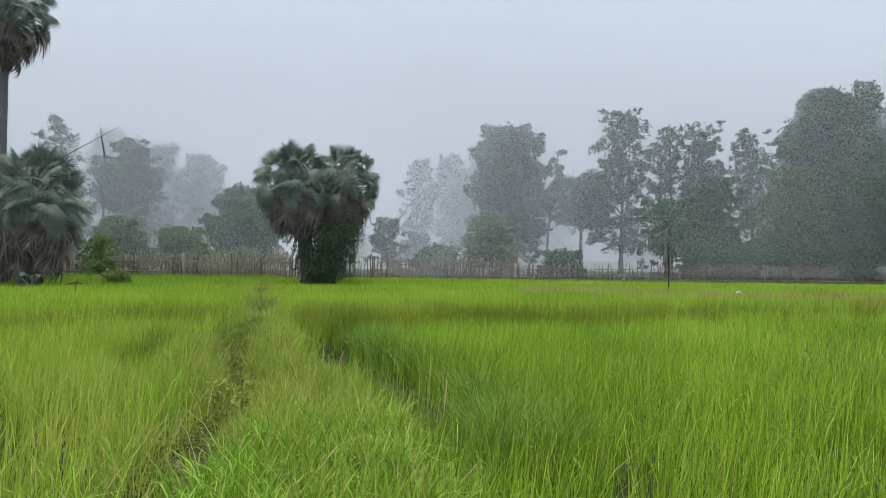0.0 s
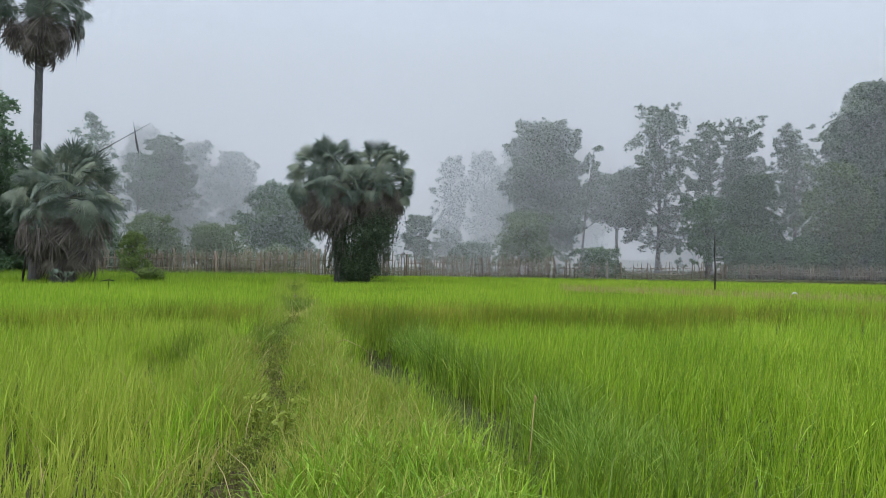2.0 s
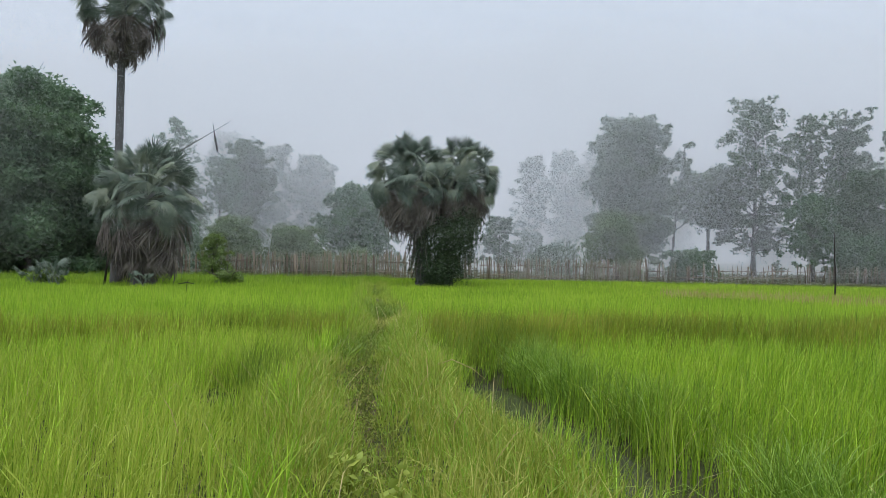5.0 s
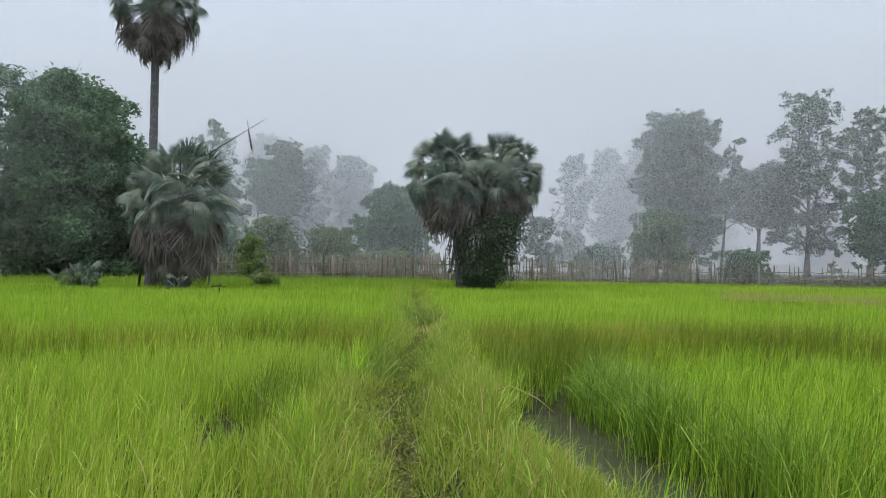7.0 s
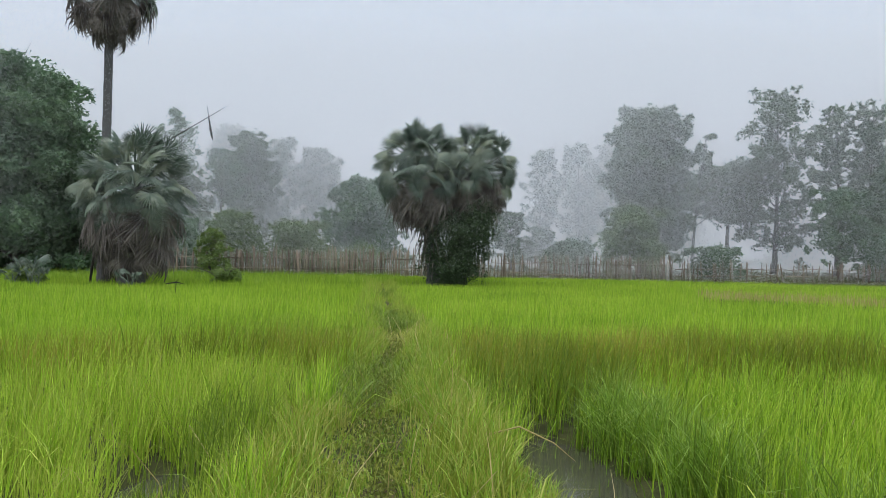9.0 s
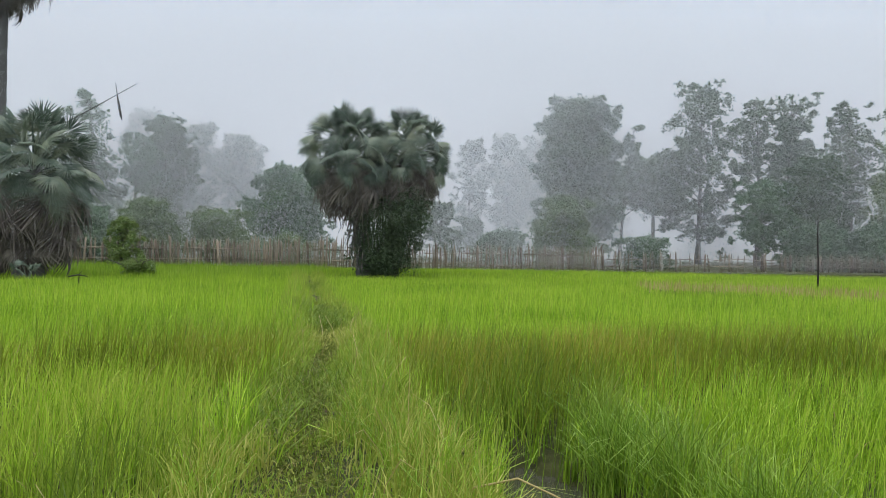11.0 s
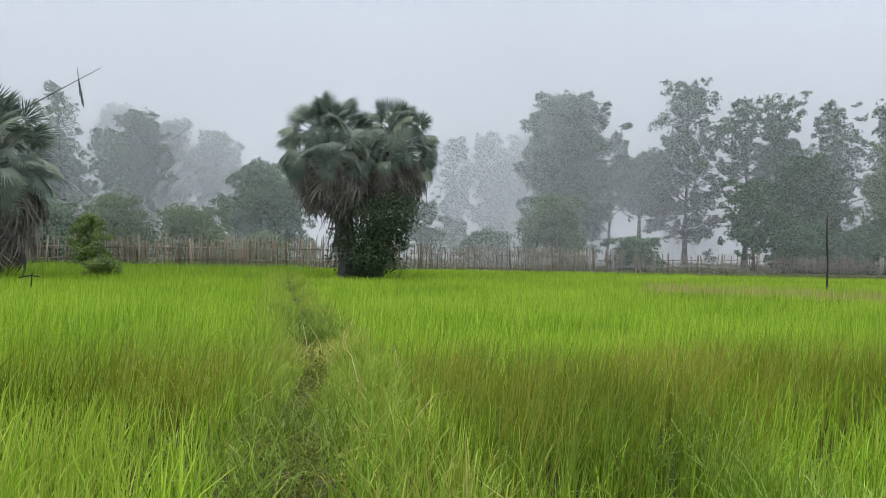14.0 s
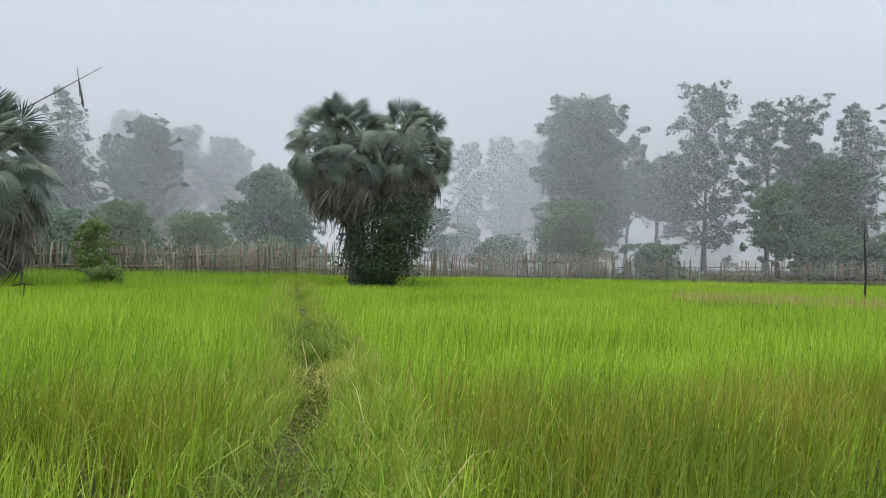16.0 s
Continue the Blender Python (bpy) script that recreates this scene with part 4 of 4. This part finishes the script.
# young palms and weeds at the field's edge
for i, (x, y, s) in enumerate(((-19.3, 31.8, 0.72), (-18.7, 31.4, 0.5), (-15.2, 31.4, 0.46), (-20.4, 32.4, 0.62))):
    q = np.random.default_rng(100 + i)
    yp = thing("young_palm", (x, y, float(height_at(x, y))), "young fan palm seedling at the edge of the field", "palm", "young palms at the field edge")
    for k in range(7):
        hang_leaf("leaf", GREEN_FANS[k % 2], yp, Euler((0, 0, k * 0.95 + q.normal(0, 0.2))).to_matrix().to_4x4() @ Euler((0, -radians(q.uniform(52, 86)), 0)).to_matrix().to_4x4() @ Euler((q.normal(0, 0.5), 0, 0)).to_matrix().to_4x4() @ Matrix.Scale(s * q.uniform(0.8, 1.1), 4))


# ---------------------------------------------------------------- fences
def stick(seed, h, r, mat, name):
    q = np.random.default_rng(seed)
    acc = Acc()
    b = q.normal(0, 0.018, 2)
    acc.tube([(0, 0, 0), (b[0], b[1], h * 0.5), (b[0] * 0.3 + q.normal(0, 0.02), 0, h * 0.93), (b[0] * 0.3 + q.normal(0, 0.02), 0, h)], [r, r * 0.95, r * 0.85, r * 0.35], 6)
    return acc.mesh(name, mat)


STICKS = [stick(200 + k, 1.28 + 0.08 * (k % 4), 0.030 + 0.005 * (k % 3), PICKET, "picket") for k in range(8)]
POST = stick(220, 1.45, 0.06, PICKET, "post")
PALE = stick(221, 1.25, 0.05, PALE_POST, "post")


def fence(label, pts, gap, tall, seed, rails=(0.45, 0.95), missing=0.05):
    """Stick fence: upright sticks pushed into the ground, posts, and rails tied across."""
    q = np.random.default_rng(seed)
    a, b = Vector((*pts[0], 0)), Vector((*pts[1], 0))
    root = thing("stick_fence", (a.x, a.y, float(height_at(a.x, a.y)) - 0.05), label, "fence", "stick fence round the field")
    d = b - a
    ln = d.length
    base = root.location.copy()

    def at(s, off=0.0):
        p = a + d * (s / ln)
        return Vector((p.x - base.x, p.y - base.y + off, float(height_at(p.x, p.y)) - 0.06 - base.z))

    s = 0.0
    while s < ln:
        s += gap * q.uniform(0.6, 1.45)
        if q.random() < missing:
            continue
        ob = part("picket", STICKS[int(q.integers(0, 8))], root)
        ob.matrix_local = Matrix.Translation(at(min(s, ln), q.normal(0, 0.015))) @ Euler((q.normal(0, 0.03), q.normal(0, 0.06), q.uniform(0, 6))).to_matrix().to_4x4() @ Matrix.Diagonal((1, 1, tall * q.uniform(0.84, 1.1), 1))
    s = 0.6
    while s < ln:
        ob = part("post", POST, root)
        ob.matrix_local = Matrix.Translation(at(s, -0.07)) @ Euler((q.normal(0, 0.03), q.normal(0, 0.05), q.uniform(0, 6))).to_matrix().to_4x4() @ Matrix.Diagonal((1, 1, tall * q.uniform(0.9, 1.08), 1))
        s += q.uniform(1.9, 2.8)
    for h in rails:
        s = 0.0
        while s < ln - 0.3:
            e = min(ln, s + q.uniform(2.2, 3.6))
            p0, p1 = at(s, -0.05), at(e, -0.05)
            hh = h * tall
            r = Acc()
            r.tube([p0 + Vector((0, 0, hh + q.normal(0, 0.03))), (p0 + p1) / 2 + Vector((0, 0, hh + q.normal(0, 0.03))), p1 + Vector((0, 0, hh + q.normal(0, 0.05)))], [0.03, 0.027, 0.022], 6)
            part("rail", r.mesh("rail", PICKET), root)
            s = e - 0.15
    return root


fence("grey weathered stick fence with crooked rails", ((-36, 43.4), (-20.5, 45.2)), 0.12, 1.04, 1)
fence("brown stick fence of close uneven pickets with rails", ((-20.4, 45.2), (-2.5, 46.8)), 0.10, 1.14, 2)
fence("thin stick fence of spaced pickets beyond the palms", ((-2.3, 46.9), (8.0, 49.8)), 0.14, 1.04, 3)
fence("sparse sagging stick fence with a few rails", ((8.2, 49.9), (20.5, 54.6)), 0.34, 0.85, 4, missing=0.25)
fence("low stick fence before the dark wood", ((20.7, 54.8), (34.0, 55.5)), 0.17, 0.8, 5, rails=(0.5, 0.9))
fence("low stick fence fading into the undergrowth", ((34.1, 55.5), (50.0, 55.5)), 0.3, 0.75, 6, rails=(0.6,))
for x, y, tilt in ((9.0, 49.4, 8), (7.6, 49.2, -4), (22.5, 54.2, 0), (27.3, 54.4, 2), (11.6, 50.4, 1)):
    ob = new("fence_post", PALE)
    ob.matrix_world = pose(x, y, float(height_at(x, y)) - 0.06, 0, -tilt, 30)
    tagged(ob, "pale peeled wooden post standing by the fence", "post", "pale posts along the fence")

# ---------------------------------------------------------------- stake, pole, small things
stake = Acc()
stake.tube([(0, 0, -0.1), (0.02, 0, 1.0), (-0.03, 0, 2.0), (-0.02, 0, 2.85)], [0.035, 0.032, 0.027, 0.018], 8)
stake.tube([(-0.02, 0, 2.0), (0.12, 0, 2.25)], [0.012, 0.006], 5)
ob = new("stake", stake.mesh("stake", DARK_POLE, True))
ob.matrix_world = pose(12.7, 34.65, float(height_at(12.7, 34.65)))
tagged(ob, "thin dark wooden stake standing in the rice", "stake")

pole = thing("bamboo_pole", (-16.3, 33.2, 0.0), "long bamboo pole leaning up out of the squat palm", "pole")
acc = Acc()
p0, p1 = np.array([-1.7, 0.4, 0.15]), np.array([3.5, 1.0, 7.28])
knee = np.array([-1.25, 0.5, 4.2])
acc.tube([p0, knee], [0.05, 0.045], 8)
part("upright", acc.mesh("upright", BARK, True), pole)
acc = Acc()
acc.tube([knee, knee * 0.5 + p1 * 0.5 + np.array([0, 0, 0.06]), p1], [0.03, 0.022, 0.010], 8)
part("boom", acc.mesh("boom", BARK, True), pole)
acc = Acc()
cx = knee * 0.14 + p1 * 0.86
acc.tube([cx + np.array([0.05, -0.04, -0.55]), cx + np.array([0, -0.04, 0]), cx + np.array([-0.06, -0.04, 0.42])], [0.014, 0.018, 0.009], 6)
part("cross_stick", acc.mesh("cross_stick", BARK, True), pole)
acc = Acc()
acc.tube([cx + np.array([0.03, -0.05, -0.05]), cx + np.array([0.10, -0.05, -0.45]), cx + np.array([0.14, -0.05, -0.75]), cx + np.array([0.2, -0.05, -0.95])], [0.010, 0.032, 0.046, 0.008], 7)
part("rag", acc.mesh("rag", CLOTH, True), pole, "dark wet rag hanging from the pole")

# a small broad-leaved weed on the bund
def weed(at, h, seed, mat, label):
    q = np.random.default_rng(seed)
    root = thing("weed", (at[0], at[1], float(height_at(*at)) - 0.02), label, "plant", "weeds on the bund")
    st, pts = Acc(), []
    for k in range(4):
        a = q.uniform(0, 6.28)
        e = np.array([math.cos(a) * 0.09, math.sin(a) * 0.09, h * q.uniform(0.7, 1.0)])
        st.tube([(0, 0, 0), e * np.array([0.35, 0.35, 0.55]), e], [0.006, 0.005, 0.003], 5)
        for j in range(9):
            t = q.uniform(0.3, 1.0)
            pts.append(e * t + q.normal(0, 0.012, 3))
    part("stems", st.mesh("stems", BUND), root)
    v, f = leaf_cloud(np.array(pts), 0.06, q, 0.5)
    part("leaves", mesh_np("leaves", v, f, mat), root)


WEED = foliage("weed_leaf", (0.18, 0.24, 0.03), (0.30, 0.38, 0.06), (0.42, 0.48, 0.10), patch=0.2)
weed((-1.45, 6.0), 0.42, 301, WEED, "small broad-leaved weed with yellow-green leaves")
weed((-1.75, 6.5), 0.34, 302, WEED, "small broad-leaved weed with yellow-green leaves")

# low dark herbs creeping over the trodden ground
q = np.random.default_rng(310)
y = 4 + 18 * q.random(9000) ** 0.8
x = track(y) + 0.05 * np.sin(y * 2.1) + q.normal(0, 0.10, 9000) * (0.7 + 0.5 * np.sin(y * 1.9))
x2, y2 = q.normal(-2.92, 0.27, 4500), q.normal(12.4, 0.65, 4500)
x, y = clumped(np.concatenate([x, x2]), np.concatenate([y, y2]), q, 0.05, 10)
hz = height_at(x, y) + q.gamma(2, 0.022, len(x))
v, f = leaf_cloud(np.stack([x, y, hz], 1), 0.026, q, 0.9)
HERB = foliage("creeping_herb", (0.09, 0.115, 0.025), (0.15, 0.185, 0.04), (0.23, 0.25, 0.07), patch=0.35, patch_scale=3, rough=0.8, gloss=0.1)
tagged(new("creeping_herbs", mesh_np("creeping_herbs", v, f, HERB)), "low dark creeping herbs over the trodden path", "weeds", kind="stuff")

# a pale reed bent over the water
acc = Acc()
acc.tube([(-1.66, 9.95, 0.12), (-1.60, 9.80, 0.42), (-1.42, 9.68, 0.50), (-1.22, 9.60, 0.43), (-1.10, 9.56, 0.34)], [0.006, 0.006, 0.005, 0.004, 0.002], 5)
tagged(new("bent_reed", acc.mesh("bent_reed", STRAW, True)), "pale dry reed bent over the ditch water", "reed")

# a broken branch lying at the field's edge
acc = Acc()
acc.tube([(-0.5, 0, 0.5), (0, 0.05, 0.58), (0.45, 0, 0.52)], [0.02, 0.03, 0.012], 6)
acc.tube([(0, 0.05, 0.1), (0.02, 0.05, 0.6), (0.2, 0, 0.74)], [0.025, 0.02, 0.008], 6)
ob = new("broken_branch", acc.mesh("broken_branch", DARK_POLE, True))
ob.matrix_world = pose(-12.2, 28.6, 0.05) @ Matrix.Diagonal((0.6, 0.6, 0.75, 1))
tagged(ob, "dark broken branch caught in the grass edge", "branch")

# a dark seed stalk at the ditch
acc = Acc()
acc.tube([(0, 0, -0.05), (0.02, 0.01, 0.35), (0.05, 0.02, 0.72)], [0.006, 0.005, 0.004], 5)
acc.tube([(0.05, 0.02, 0.70), (0.055, 0.02, 0.725), (0.05, 0.02, 0.745)], [0.005, 0.009, 0.003], 6)
ob = new("seed_stalk", acc.mesh("seed_stalk", STRAW, True))
ob.matrix_world = pose(0.15, 5.1, float(height_at(0.15, 5.1)))
tagged(ob, "dry brown seed stalk standing beside the ditch", "plant")

# a white scrap on the far bank
acc = Acc()
acc.tube([(-0.10, 0, 0.40), (-0.03, 0.02, 0.46), (0.04, 0, 0.46), (0.11, 0, 0.41)], [0.008, 0.03, 0.03, 0.008], 7)
ob = new("plastic_scrap", acc.mesh("plastic_scrap", WHITE, True))
ob.matrix_world = pose(11.9, 25.6, 0.0)
tagged(ob, "crumpled white plastic scrap caught in the dry grass", "litter")

# ---------------------------------------------------------------- threads standing in for mist


def mist_threads(threads):
    """Fine pale threads added in place of mist, in sheets that grow denser with the distance and veil the trees behind.
    """
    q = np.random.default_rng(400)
    # distance, share of the view that it veils, slant, and for a patch added before chosen trees its middle and half
    # width
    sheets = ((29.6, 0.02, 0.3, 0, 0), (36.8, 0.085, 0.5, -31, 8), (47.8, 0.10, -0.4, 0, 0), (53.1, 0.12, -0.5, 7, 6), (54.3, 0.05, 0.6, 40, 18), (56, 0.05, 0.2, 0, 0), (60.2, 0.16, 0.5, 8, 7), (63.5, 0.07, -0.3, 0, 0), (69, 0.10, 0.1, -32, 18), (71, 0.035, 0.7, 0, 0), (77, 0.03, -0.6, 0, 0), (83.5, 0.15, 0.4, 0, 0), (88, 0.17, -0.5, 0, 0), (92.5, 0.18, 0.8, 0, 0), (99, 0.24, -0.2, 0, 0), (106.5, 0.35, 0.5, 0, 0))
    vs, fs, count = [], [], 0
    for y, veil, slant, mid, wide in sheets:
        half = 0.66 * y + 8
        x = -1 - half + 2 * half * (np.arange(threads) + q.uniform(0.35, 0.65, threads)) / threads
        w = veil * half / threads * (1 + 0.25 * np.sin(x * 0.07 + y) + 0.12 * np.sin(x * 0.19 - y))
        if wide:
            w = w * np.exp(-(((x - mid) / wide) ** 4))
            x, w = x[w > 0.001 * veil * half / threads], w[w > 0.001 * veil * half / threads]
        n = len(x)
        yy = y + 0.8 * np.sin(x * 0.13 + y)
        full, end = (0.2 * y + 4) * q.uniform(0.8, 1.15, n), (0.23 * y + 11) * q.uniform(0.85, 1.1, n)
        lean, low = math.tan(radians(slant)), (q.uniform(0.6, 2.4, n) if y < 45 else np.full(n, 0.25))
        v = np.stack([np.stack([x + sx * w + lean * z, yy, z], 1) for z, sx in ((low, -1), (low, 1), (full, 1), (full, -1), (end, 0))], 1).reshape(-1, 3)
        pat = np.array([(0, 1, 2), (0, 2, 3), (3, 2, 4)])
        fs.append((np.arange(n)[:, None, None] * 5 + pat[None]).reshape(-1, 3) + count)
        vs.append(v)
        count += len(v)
    return mesh_np("mist_threads", np.concatenate(vs), np.concatenate(fs), MIST_THREADS)


tagged(new("mist_threads", mist_threads(11500)), "fine pale threads standing in for mist over the field and trees", "mist", kind="stuff")
